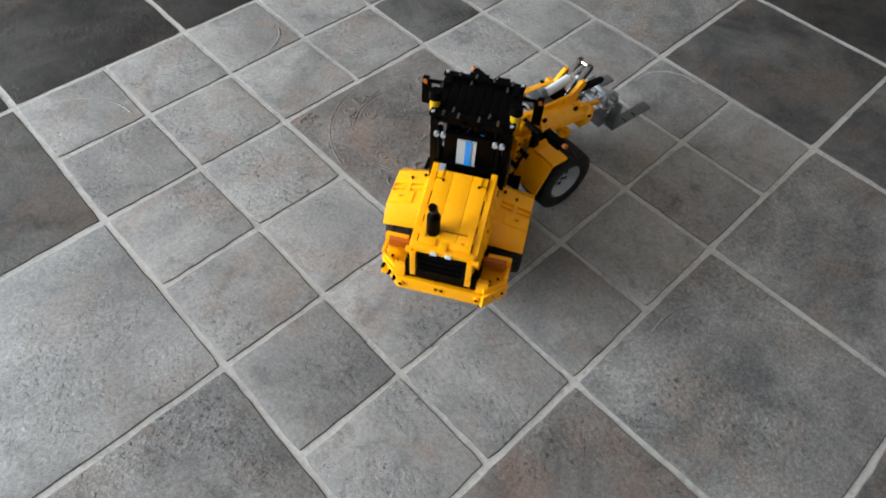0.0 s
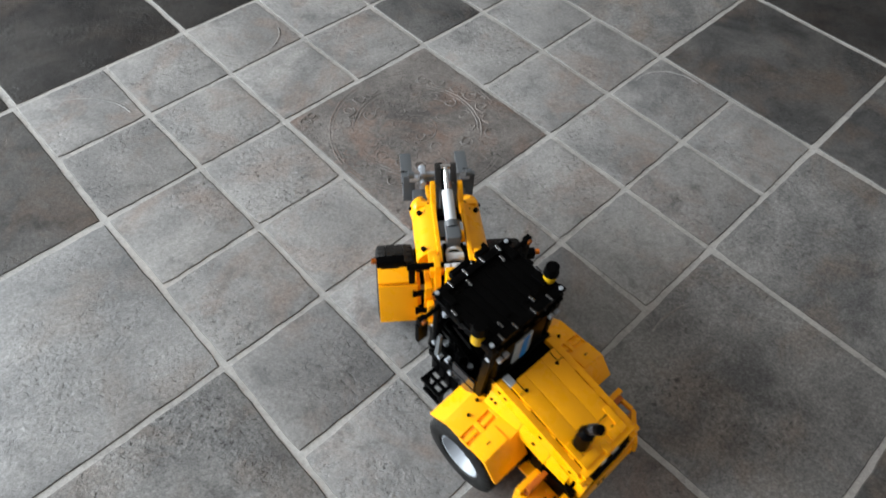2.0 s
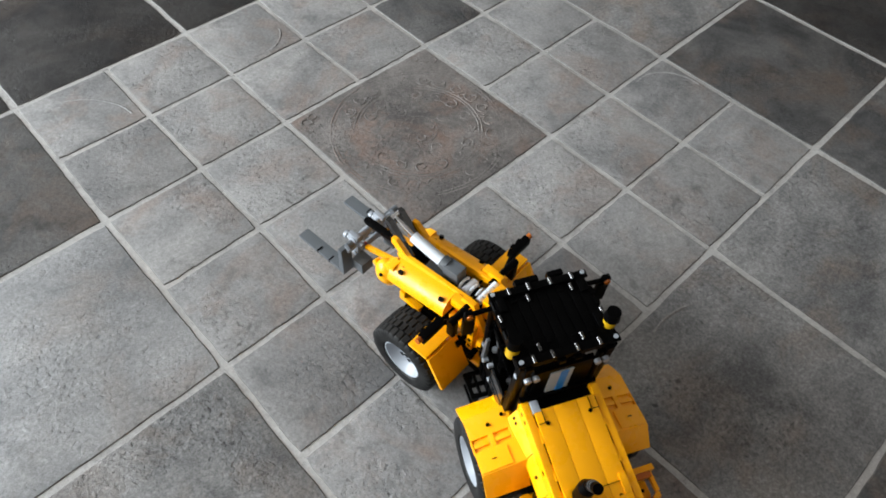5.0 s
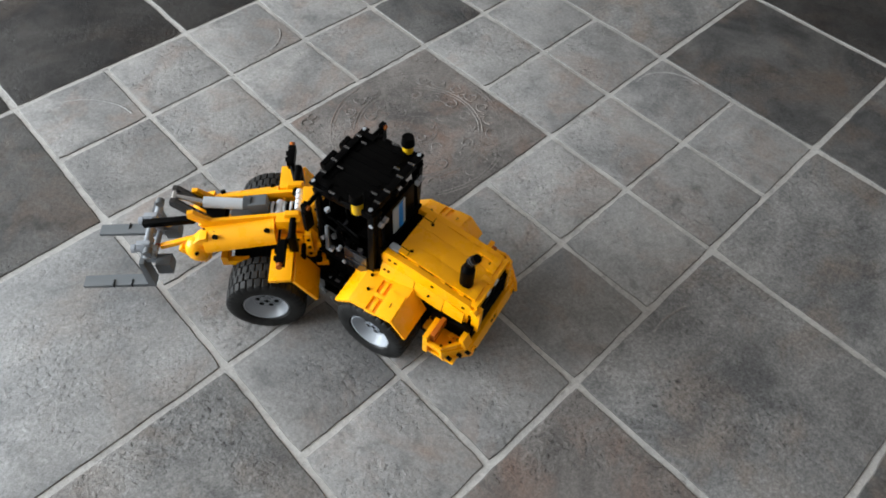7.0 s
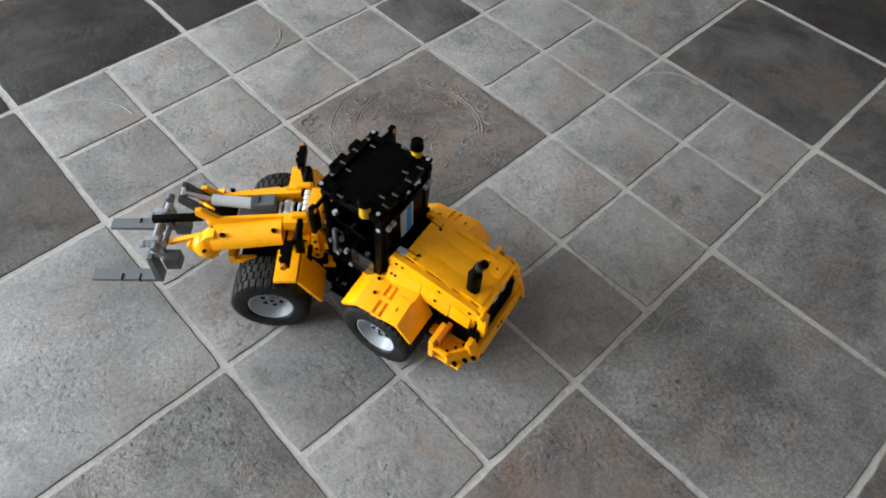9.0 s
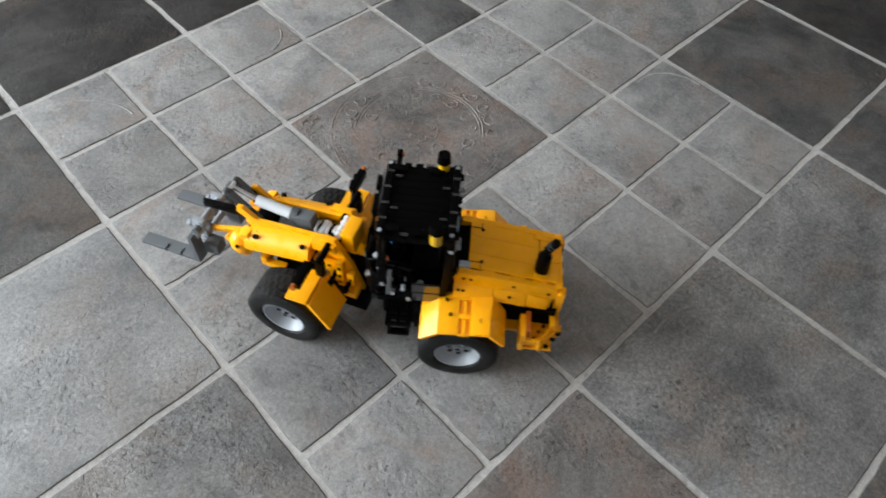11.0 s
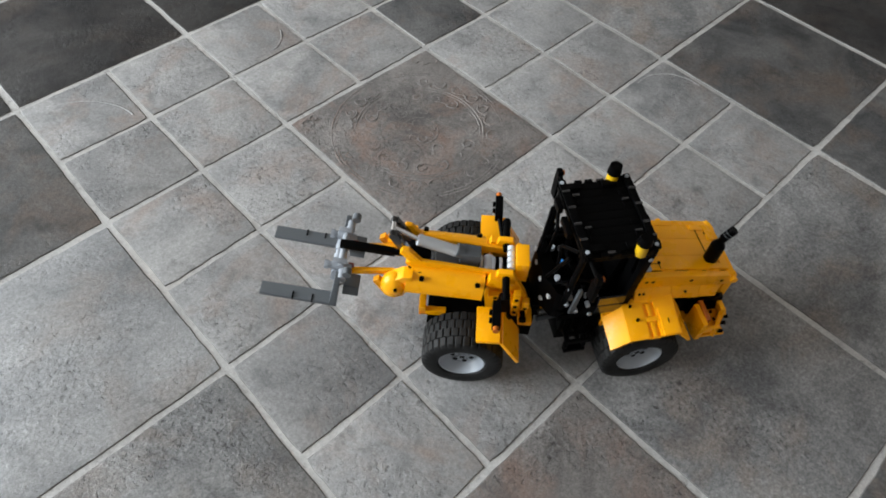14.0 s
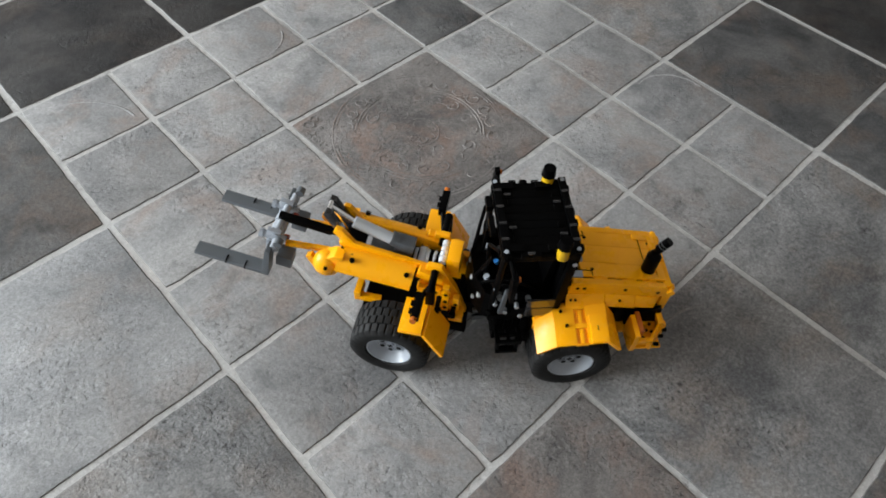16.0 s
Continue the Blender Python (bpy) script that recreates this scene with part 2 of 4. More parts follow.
def tile_mesh(n, seed):
    """A tile over n by n units of the grid, its edges slightly wavy and rounded."""
    rnd = random.Random(seed)
    half, k = n * S / 2 - (0.0034 if n == 1 else 0.0042), 8 * n
    path = []
    for side in range(4):
        wob = [rnd.uniform(-0.0008, 0.0008) for _ in range(k)]
        lean = rnd.uniform(-0.0012, 0.0012)
        for i in range(k):
            u = -1 + 2 * i / k
            c = 0.0012 if i == 0 else 0
            p = Vector((u * half, -half + wob[i] + lean * u + c, 0))
            if i == 0:
                p.x += 0.0008
            path.append(Matrix.Rotation(side * math.pi / 2, 3, "Z") @ p)
    bm = bmesh.new()
    rings = []
    for inset, z in ((0, -0.006), (0.0002, -0.0016), (0.0011, -0.0005), (0.0045, 0.0)):
        f = 1 - inset / half
        rings.append([bm.verts.new((p.x * f, p.y * f, z)) for p in path])
    for k, (a, b) in enumerate(zip(rings, rings[1:])):
        for i in range(len(a)):
            bm.faces.new((a[i], a[(i + 1) % len(a)], b[(i + 1) % len(a)], b[i])).material_index = 1 if k < 2 else 0
    bm.faces.new(rings[-1])
    me = finish("tile", bm, TILE)
    me.materials.append(TILE_EDGE)
    return me


small = [tile_mesh(1, 10 + i) for i in range(6)]
large = [tile_mesh(2, 30 + i) for i in range(5)]


def with_material(me, mat):
    c = me.copy()
    c.materials[0] = mat
    return c


small_dark, large_dark = [with_material(m, TILE_DARK) for m in small], [with_material(m, TILE_DARK) for m in large]
large_brown = [with_material(m, TILE_BROWN) for m in large]
large_rough = [with_material(m, TILE_ROUGH) for m in large]
large_mid, large_deep = [with_material(m, TILE_MID) for m in large], [with_material(m, TILE_DEEP) for m in large]
# the large tiles near the middle, by the grid corner at which they begin
LARGE = {(-3, 1): "brown", (1, 1): "mid", (-3, -3): "rough", (-1, -3): "mid", (-5, -3): "dark", (-7, -1): "deep", (1, 3): "mid", (-1, 5): "dark",
         (1, -1): "brown", (1, 5): "dark", (-3, 5): "mid", (-1, 7): "deep", (-7, -3): "deep", (-7, 1): "deep", (3, 3): "dark", (3, 1): "dark", (0, -5): "", (-2, -5): "dark"}
DARK_SMALL = {(-4, 3)}
rnd = random.Random(4)
taken, rest, laid = {}, [], set()
for (i, j) in LARGE:
    for a in (0, 1):
        for b in (0, 1):
            taken[i + a, j + b] = (i, j)
inside = ROOM.inverted()
tiles = {}
for i in range(-30, 31):
    for j in range(-30, 31):
        if (i, j) in taken and taken[i, j] != (i, j):
            continue
        n = 2 if (i, j) in LARGE else 1
        near = -8 <= i <= 4 and -5 <= j <= 9
        if n == 1 and not near and rnd.random() < 0.35 and all((i + a, j + b) not in taken for a in (0, 1) for b in (0, 1)):
            n = 2
            for a in (0, 1):
                for b in (0, 1):
                    taken[i + a, j + b] = (i, j)
        c = Vector(((i + n / 2) * S, (j + n / 2) * S, 0))
        q = inside @ c
        if not (-2.78 < q.x < X1 - 0.22 and -2.58 < q.y < 2.18):
            continue
        laid.update((i + a, j + b) for a in range(n) for b in range(n))
        turn = Matrix.Rotation((rnd.randrange(4) + (2 if (i, j) == (1, 1) else 0)) * math.pi / 2 + rnd.uniform(-0.004, 0.004), 4, "Z")
        m = Matrix.Translation(c) @ turn
        if not near:
            rest.append((m, rnd.choice(small if n == 1 else large)))
            continue
        tone = LARGE.get((i, j), "dark" if (i, j) in DARK_SMALL or rnd.random() < 0.03 else "")
        pool = {"": large if n == 2 else small, "dark": large_dark if n == 2 else small_dark, "brown": large_brown, "mid": large_mid, "deep": large_deep, "rough": large_rough}[tone]
        t = new("tile", rnd.choice(pool))
        t.parent = floor
        t.matrix_parent_inverse = inside
        t.matrix_basis = m
        tiles[i, j] = t
bm = bmesh.new()
for m, me in rest:
    k = len(bm.verts)
    bm.from_mesh(me)
    bm.verts.ensure_lookup_table()
    bmesh.ops.transform(bm, matrix=m, verts=bm.verts[k:])
far_tiles = new("outer_tiles", finish("outer_tiles", bm, TILE))
far_tiles.data.materials.append(TILE_EDGE)
far_tiles.parent = floor
far_tiles.matrix_parent_inverse = inside
tagged(far_tiles, kind="stuff")
# the tiles along the walls
vs, fs = [], []
for i in range(-46, 47):
    for j in range(-46, 47):
        c = Vector(((i + 0.5) * S, (j + 0.5) * S, 0))
        q = inside @ c
        if (i, j) in laid or not (X0 + 0.11 < q.x < X1 - 0.11 and Y0 + 0.11 < q.y < Y1 - 0.11):
            continue
        k = len(vs)
        for h, z in ((S / 2 - 0.0034, -0.005), (S / 2 - 0.0036, -0.0008), (S / 2 - 0.0055, 0.0)):
            vs += [(c.x + h * x, c.y + h * y, z) for x, y in ((-1, -1), (1, -1), (1, 1), (-1, 1))]
        for o in (0, 4):
            fs += [(k + o + n, k + o + (n + 1) % 4, k + o + 4 + (n + 1) % 4, k + o + 4 + n) for n in range(4)]
        fs.append((k + 8, k + 9, k + 10, k + 11))
me = bpy.data.meshes.new("border_tiles")
me.from_pydata(vs, [], fs)
me.materials.append(TILE)
border = new("border_tiles", me)
border.parent = floor
border.matrix_parent_inverse = inside
tagged(border, kind="stuff")


def ring(bm, cx, cy, r, w, a0=0.0, a1=2 * math.pi, h=0.0006, rx=1.0):
    """A low raised band along an arc."""
    n = max(10, int(60 * (a1 - a0) / 6.28 * min(1, r / 0.03)))
    rows = []
    for i in range(n + 1):
        a = a0 + (a1 - a0) * i / n
        d = Vector((math.cos(a) * rx, math.sin(a), 0))
        q = Vector((cx + d.x * r, cy + d.y * r, 0))
        worn = h * min(1.6, max(-0.3, 0.55 + 1.6 * noise.noise(q * 13.0 + Vector((2, 5, 0))) + 1.6 * noise.noise(q * 42.0) + 0.5 * noise.noise(q * 240.0)))
        rr = r + 0.0011 * noise.noise(q * 90.0 + Vector((7, 3, 1)))
        rows.append([bm.verts.new((cx + d.x * (rr + o), cy + d.y * (rr + o), z)) for o, z in ((-w, -0.0003), (-w * 0.35, worn), (w * 0.35, worn), (w, -0.0003))])
    for p, q in zip(rows, rows[1:]):
        for i in range(3):
            bm.faces.new((p[i], p[i + 1], q[i + 1], q[i]))


def spiral(bm, cx, cy, r, a0, turn, w=0.0014, h=0.0007):
    """A volute: three arcs of shrinking radius, one after the other."""
    for k, f in enumerate((1.0, 0.68, 0.40)):
        start = a0 + turn * k * 2.1
        ring(bm, cx, cy, r * f, w, min(start, start + turn * 2.6), max(start, start + turn * 2.6), h)


def medallion():
    """Worn floral medallion cast into the tile: two double circles, volutes, palmettes and a rosette."""
    bm = bmesh.new()
    for r, h in ((0.139, 0.0005), (0.134, 0.0004), (0.102, 0.0007), (0.097, 0.0006), (0.030, 0.0004)):
        ring(bm, 0, 0, r, 0.0015, h=h)
    for i in range(12):
        a = i * math.pi / 6 + 0.12
        for d, turn in ((-0.125, 1), (0.125, -1)):
            spiral(bm, 0.1185 * math.cos(a + d), 0.1185 * math.sin(a + d), 0.0115, a + math.pi / 2 * turn, turn)
        ring(bm, 0.108 * math.cos(a), 0.108 * math.sin(a), 0.0045, 0.0013, h=0.0006)
        ring(bm, 0.128 * math.cos(a + 0.26), 0.128 * math.sin(a + 0.26), 0.0060, 0.0012, a - 1.2, a + 1.8)
    for i in range(8):
        a = i * math.pi / 4 + 0.3
        for d, turn in ((-0.17, -1), (0.17, 1)):
            spiral(bm, 0.081 * math.cos(a + d), 0.081 * math.sin(a + d), 0.0105, a, turn)
        ring(bm, 0.066 * math.cos(a), 0.066 * math.sin(a), 0.0130, 0.0013, a - 1.1, a + 1.1, rx=0.8)
        ring(bm, 0.048 * math.cos(a + 0.39), 0.048 * math.sin(a + 0.39), 0.0085, 0.0012, a + 1.4, a + 5.2)
        ring(bm, 0.019 * math.cos(a), 0.019 * math.sin(a), 0.0065, 0.0011, a - 2.2, a + 2.2)
    for sx in (-1, 1):
        for sy in (-1, 1):
            spiral(bm, sx * 0.124, sy * 0.124, 0.0110, 0.4, sx * sy)
            ring(bm, sx * 0.110, sy * 0.133, 0.006, 0.0012, 0.9, 6.0)
            ring(bm, sx * 0.133, sy * 0.110, 0.006, 0.0012, 0.9, 6.0)
    return bm


part("relief", medallion(), TILE_BROWN, tiles[-3, 1], "worn floral medallion cast into the tile")


def arc_relief(at, cx, cy, r, a0, a1):
    bm = bmesh.new()
    ring(bm, cx, cy, r, 0.0022, radians(a0), radians(a1), 0.0006)
    t = tiles[at]
    part("relief", bm, t.data.materials[0], t, "faint raised arc cast into the tile", t.matrix_basis.to_3x3().to_4x4().inverted())


arc_relief((-5, 1), 0.0, 0.0, 0.062, -70, 70)
arc_relief((-5, -1), 0.06, -0.0525, 0.11, 95, 175)
arc_relief((-1, 4), 0.0, 0.0, 0.066, 80, 190)
arc_relief((0, 4), 0.0, 0.0, 0.064, 150, 250)
arc_relief((1, 1), 0.0, 0.0, 0.128, 110, 190)

# ---- the toy wheel loader ----
R_WHEEL, AXLE, HUB_Y = 0.0474, 0.095, 0.067
loader = new("wheel_loader")
loader.empty_display_size = 0.05
tagged(loader, "yellow and black toy brick wheel loader with grey pallet forks", "toy vehicle")


def wheel(name, side):
    """A grey spoked wheel with its tyre; the outer face looks to side * y."""
    bm = bmesh.new()
    s = side
    lathe(bm, [(-s * 0.019, 0.0240), (-s * 0.019, 0.0272), (s * 0.0195, 0.0272), (s * 0.0208, 0.0264), (s * 0.0205, 0.0252), (s * 0.0175, 0.0238), (s * 0.0105, 0.0190), (s * 0.0090, 0.0180), (s * 0.0085, 0.0005)], 48)
    w = part(name, bm, LIGHT_GREY, loader, "pale grey plastic wheel with a black rubber tyre")
    bm = bmesh.new()
    lathe(bm, [(s * 0.0086, 0.0178), (s * 0.0102, 0.0174), (s * 0.0102, 0.0164), (s * 0.0086, 0.0160)], 36)
    for i in range(6):
        b = i * math.pi / 3 + math.pi / 6
        rod(bm, (0.0112 * math.cos(b), s * 0.0082, 0.0112 * math.sin(b)), (0.0112 * math.cos(b), s * 0.0110, 0.0112 * math.sin(b)), 0.0042, seg=14)
    rod(bm, (0, s * 0.0082, 0), (0, s * 0.0125, 0), 0.0048, seg=20)
    part("rim_disc", bm, LIGHT_GREY, w)
    bm = bmesh.new()
    # black discs paint the shade in the rim's holes; the cross is the axle end
    for i in range(6):
        b = i * math.pi / 3 + math.pi / 6
        rod(bm, (0.0112 * math.cos(b), s * 0.0100, 0.0112 * math.sin(b)), (0.0112 * math.cos(b), s * 0.0113, 0.0112 * math.sin(b)), 0.0031, seg=12)
    for i in range(6):
        b = i * math.pi / 3
        rod(bm, (0.0125 * math.cos(b), s * 0.0080, 0.0125 * math.sin(b)), (0.0125 * math.cos(b), s * 0.0087, 0.0125 * math.sin(b)), 0.0028, seg=10)
    box(bm, -0.0034, 0.0034, s * 0.0122, s * 0.0130, -0.0011, 0.0011, 0)
    box(bm, -0.0011, 0.0011, s * 0.0122, s * 0.0131, -0.0034, 0.0034, 0)
    part("hub", bm, BLACK, w)
    bm = bmesh.new()
    seg = 192
    rows = [(0.0192, 0.0268, 0, -1), (0.0222, 0.0290, 0, -1), (0.0232, 0.0335, 0, -1), (0.0234, 0.0390, 0, -1), (0.0222, 0.0428, 0.0014, 0), (0.0205, 0.0446, 0.0020, 0), (0.0112, 0.0456, 0.0018, 0),
            (0.0106, 0.0454, 0, -1), (0.0100, 0.0456, 0.0018, 1), (0.0004, 0.0456, 0.0018, 1)]
    rows += [(-y, r, h, -1 if k < 0 else (2 if k == 1 else 3)) for y, r, h, k in reversed(rows)]
    rings = []
    for y, r, h, k in rows:
        cut = {-1: -9, 0: 0, 1: 3, 2: 0, 3: 3}[k]
        rings.append([bm.verts.new(((r + (0 if k < 0 or (i + cut) % 6 == 0 else h)) * math.cos(2 * math.pi * i / seg), y,
                                    (r + (0 if k < 0 or (i + cut) % 6 == 0 else h)) * math.sin(2 * math.pi * i / seg))) for i in range(seg)])
    for u, v in zip(rings, rings[1:]):
        for i in range(seg):
            bm.faces.new((u[i], u[(i + 1) % seg], v[(i + 1) % seg], v[i]))
    part("tyre", bm, RUBBER, w, "black rubber tyre with blocky tread")
    return w


def bolts(bm, pts, r=0.0026, h=0.0016):
    for x, y, z in pts:
        rod(bm, (x, y, z), (x, y, z + h), r, seg=12)


def rear_chassis():
    bm = bmesh.new()
    box(bm, -0.165, -0.010, -0.034, 0.034, 0.022, 0.088)
    box(bm, -0.150, -0.040, -0.043, 0.043, 0.028, 0.060)
    rod(bm, (-AXLE, -0.055, R_WHEEL), (-AXLE, 0.055, R_WHEEL), 0.012)
    box(bm, -0.205, -0.150, -0.040, 0.040, 0.058, 0.088)
    for z in (0.045, 0.085):
        box(bm, -0.016, 0.008, -0.014, 0.014, z - 0.005, z + 0.005)
    chassis = part("rear_chassis", bm, BLACK, loader, "black brick chassis under the cab and engine")
    bm = bmesh.new()
    rod(bm, (0, 0, 0.036), (0, 0, 0.100), 0.0045)
    part("pivot_pin", bm, LIGHT_GREY, chassis)
    for s in (1, -1):
        bm = bmesh.new()
        box(bm, -0.038, -0.008, s * 0.030, s * 0.046, 0.060, 0.082)
        step = part("step", bm, BLACK, chassis, "black cab step of two rungs")
        for x0, x1, y0, y1, z0, z1 in ((-0.038, -0.034, 0.044, 0.066, 0.064, 0.070), (-0.012, -0.008, 0.044, 0.066, 0.064, 0.070),
                                       (-0.0345, -0.0115, 0.062, 0.066, 0.064, 0.070), (-0.0345, -0.0115, 0.053, 0.056, 0.064, 0.070),
                                       (-0.025, -0.021, 0.044, 0.066, 0.064, 0.069), (-0.036, -0.032, 0.056, 0.062, 0.044, 0.066),
                                       (-0.014, -0.010, 0.056, 0.062, 0.044, 0.066), (-0.036, -0.010, 0.056, 0.064, 0.040, 0.045)):
            bm = bmesh.new()
            box(bm, x0, x1, s * y0, s * y1, z0, z1)
            part("rung", bm, BLACK, step)
        bm = bmesh.new()
        box(bm, -0.080, -0.052, s * 0.034, s * 0.0505, 0.070, 0.100)
        part("side_block", bm, YELLOW, chassis)
        bm = bmesh.new()
        box(bm, -0.066, -0.004, s * 0.036, s * 0.046, 0.064, 0.092)
        for i in range(6):
            box(bm, -0.062 + i * 0.0095, -0.056 + i * 0.0095, s * 0.0455, s * 0.0472, 0.067, 0.089, 0)
        part("side_sill", bm, BLACK, chassis, "black ribbed sill below the cab door")
    for s in (1, -1):
        for z in (0.052, 0.068):
            bm = bmesh.new()
            rod(bm, (-0.012, s * 0.018, z), (0.014, s * 0.020, z), 0.0035, seg=10)
            part("link_rod", bm, DARK_GREY, chassis)
    bm = bmesh.new()
    box(bm, -0.010, 0.012, -0.018, 0.018, 0.072, 0.079)
    part("pivot_plate", bm, YELLOW, chassis)


def cab():
    bm = bmesh.new()
    box(bm, -0.090, 0.002, -0.046, 0.046, 0.088, 0.098)
    body = part("cab", bm, BLACK, loader, "open black cab frame of bricks with a seat inside")
    ZR = 0.2135
    for s in (1, -1):
        bm = bmesh.new()
        rod(bm, (0.000, s * 0.040, 0.098), (-0.006, s * 0.044, ZR), 0.0036, seg=10)
        for z in (0.098, 0.150, 0.205):
            rod(bm, (-0.000 - (z - 0.098) * 0.05, s * 0.0405, z), (-0.0006 - (z - 0.098) * 0.05, s * 0.041, z + 0.008), 0.0047, seg=10)
        part("pillar", bm, BLACK, body)
        bm = bmesh.new()
        prism(bm, [(-0.076, 0.094), (-0.068, 0.094), (-0.074, ZR), (-0.082, ZR)], s * 0.040, s * 0.048)
        part("pillar", bm, BLACK, body)
        bm = bmesh.new()
        box(bm, -0.077, -0.004, s * 0.043, s * 0.0485, ZR - 0.008, ZR - 0.002)
        rod(bm, (-0.006, s * 0.047, ZR - 0.001), (-0.077, s * 0.047, ZR - 0.001), 0.0022, seg=10)
        part("roof_rail", bm, BLACK, body, "glossy black rail along the roof edge")
        bm = bmesh.new()
        rod(bm, (0.004, s * 0.022, 0.100), (0.004, s * 0.010, 0.185), 0.0022, seg=8)
        rod(bm, (0.004, s * 0.010, 0.185), (-0.002, s * 0.038, ZR - 0.004), 0.0022, seg=8)
        part("windscreen_bar", bm, BLACK, body)
    bm = bmesh.new()
    box(bm, -0.079, -0.004, -0.044, 0.044, ZR - 0.006, ZR - 0.0022)
    roof = part("roof", bm, BLACK, loader, "black ribbed roof of long beams")
    n = 9
    for i in range(n):
        y = -0.046 + i * 0.092 / n
        bm = bmesh.new()
        box(bm, -0.081, -0.001, y + 0.0002, y + 0.092 / n - 0.0002, ZR - 0.002, ZR + 0.0035, 0.0009)
        part("beam", bm, BLACK, roof)
    for x in (-0.006, -0.0775):
        bm = bmesh.new()
        box(bm, x - 0.004, x + 0.004, -0.050, 0.050, ZR + 0.0035, ZR + 0.0070, 0.001)
        part("cross_beam", bm, BLACK, roof)
    for s in (1, -1):
        for x in (-0.014, -0.054):
            bm = bmesh.new()
            box(bm, x - 0.010, x + 0.006, s * 0.037, s * 0.045, ZR + 0.0035, ZR + 0.0066, 0.001)
            part("edge_block", bm, BLACK, roof)
    for k in (0, 2, 3, 5):
        bm = bmesh.new()
        y = -0.040 + k * 0.016
        box(bm, -0.0850, -0.0805, y - 0.0035, y + 0.0035, ZR - 0.003, ZR + (0.0028 if k % 2 else 0.0010), 0.0008)
        part("edge_block", bm, BLACK, roof)
    for x, y in ((-0.006, -0.034), (-0.006, -0.012), (-0.006, 0.010), (-0.006, 0.030), (-0.016, -0.030), (-0.016, 0.014), (-0.030, 0.047), (-0.048, -0.047),
                 (-0.0775, -0.030), (-0.0775, -0.008), (-0.0775, 0.016), (-0.0775, 0.034), (-0.067, -0.018), (-0.067, 0.024)):
        bm = bmesh.new()
        z = ZR + (0.0070 if x in (-0.006, -0.0775) else 0.0042)
        rod(bm, (x - 0.0038, y, z), (x + 0.0038, y, z), 0.0018, seg=12)
        part("clip", bm, GLOSS, roof, "glossy black clip")
    for s in (1, -1):
        for x in (-0.024, -0.036, -0.071):
            bm = bmesh.new()
            box(bm, x - 0.004, x + 0.004, s * 0.0455, s * 0.0500, ZR - 0.002, ZR + 0.0045, 0.0008)
            part("edge_block", bm, BLACK, roof)
    for y0, y1 in ((-0.030, -0.014), (-0.004, 0.020)):
        bm = bmesh.new()
        box(bm, 0.001, 0.007, y0, y1, ZR - 0.004, ZR + 0.004, 0.001)
        part("visor", bm, BLACK, roof)
    for s in (1, -1):
        for x, y, w in ((-0.005, 0.046, 0), (-0.0775, 0.046, 0), (-0.016, 0.028, 1), (-0.016, 0.019, 1), (-0.064, 0.027, 1), (-0.064, 0.012, 1), (-0.003, 0.010, 1)):
            bm = bmesh.new()
            if w:
                box(bm, x - 0.0010, x + 0.0010, s * y - 0.0030, s * y + 0.0030, ZR + 0.0034, ZR + 0.0048, 0.0004)
            else:
                bolts(bm, [(x, s * y, ZR + 0.0068)], 0.0022, 0.0012)
            part("pin", bm, BLACK if w else LIGHT_GREY, roof)
    for s in (1, -1):
        bm = bmesh.new()
        rod(bm, (-0.062, s * 0.0475, ZR - 0.003), (-0.062, s * 0.0475, ZR + 0.014), 0.0066, 0.0062, seg=20)
        b = part("beacon", bm, AMBER, body, "yellow beacon with a black cap")
        bm = bmesh.new()
        rod(bm, (-0.062, s * 0.0475, ZR + 0.014), (-0.062, s * 0.0475, ZR + 0.0245), 0.0078, 0.0066, seg=20)
        part("cap", bm, BLACK, b)
    # mirrors on bars beside the roof
    for s in (1, -1):
        bm = bmesh.new()
        box(bm, -0.014, -0.009, s * 0.064, s * 0.076, 0.172, 0.202)
        rod(bm, (-0.011, s * 0.042, ZR - 0.006), (-0.012, s * 0.072, ZR - 0.007), 0.0026, seg=8)
        box(bm, -0.0150, -0.0090, s * 0.067, s * 0.075, 0.200, ZR - 0.001)
        mirror = part("mirror", bm, BLACK, body, "black mirror on a bar with an orange marker")
        bm = bmesh.new()
        rod(bm, (-0.0148, s * 0.071, ZR - 0.005), (-0.0170, s * 0.071, ZR - 0.005), 0.0030, seg=12)
        part("marker", bm, ORANGE, mirror)
    # inside
    bm = bmesh.new()
    box(bm, -0.066, -0.034, -0.018, 0.018, 0.098, 0.118, 0.002)
    prism(bm, [(-0.070, 0.112), (-0.062, 0.112), (-0.068, 0.168), (-0.076, 0.166)], -0.017, 0.017, 0.002)
    part("seat", bm, BLACK, body)
    bm = bmesh.new()
    rod(bm, (-0.010, 0, 0.098), (-0.016, 0, 0.134), 0.0035)
    for i in range(18):
        a, b = i * math.pi / 9, (i + 1) * math.pi / 9
        f = lambda q: (-0.018 + 0.006 * math.sin(q), 0.013 * math.cos(q), 0.137 + 0.0115 * math.sin(q))
        rod(bm, f(a), f(b), 0.0017, seg=8)
    part("steering_wheel", bm, BLACK, body)
    bm = bmesh.new()
    plan = [(0.000, -0.044), (0.010, -0.040), (0.021, -0.017), (0.021, 0.017), (0.010, 0.040), (0.000, 0.044)]
    lo = [bm.verts.new((x, y, 0.092)) for x, y in plan]
    hi = [bm.verts.new((x - 0.003 if x else x, y * 0.95, 0.146 - 0.012 * abs(y) / 0.044)) for x, y in plan]
    bm.faces.new(lo)
    bm.faces.new(hi)
    for i in range(6):
        bm.faces.new((lo[i], lo[(i + 1) % 6], hi[(i + 1) % 6], hi[i]))
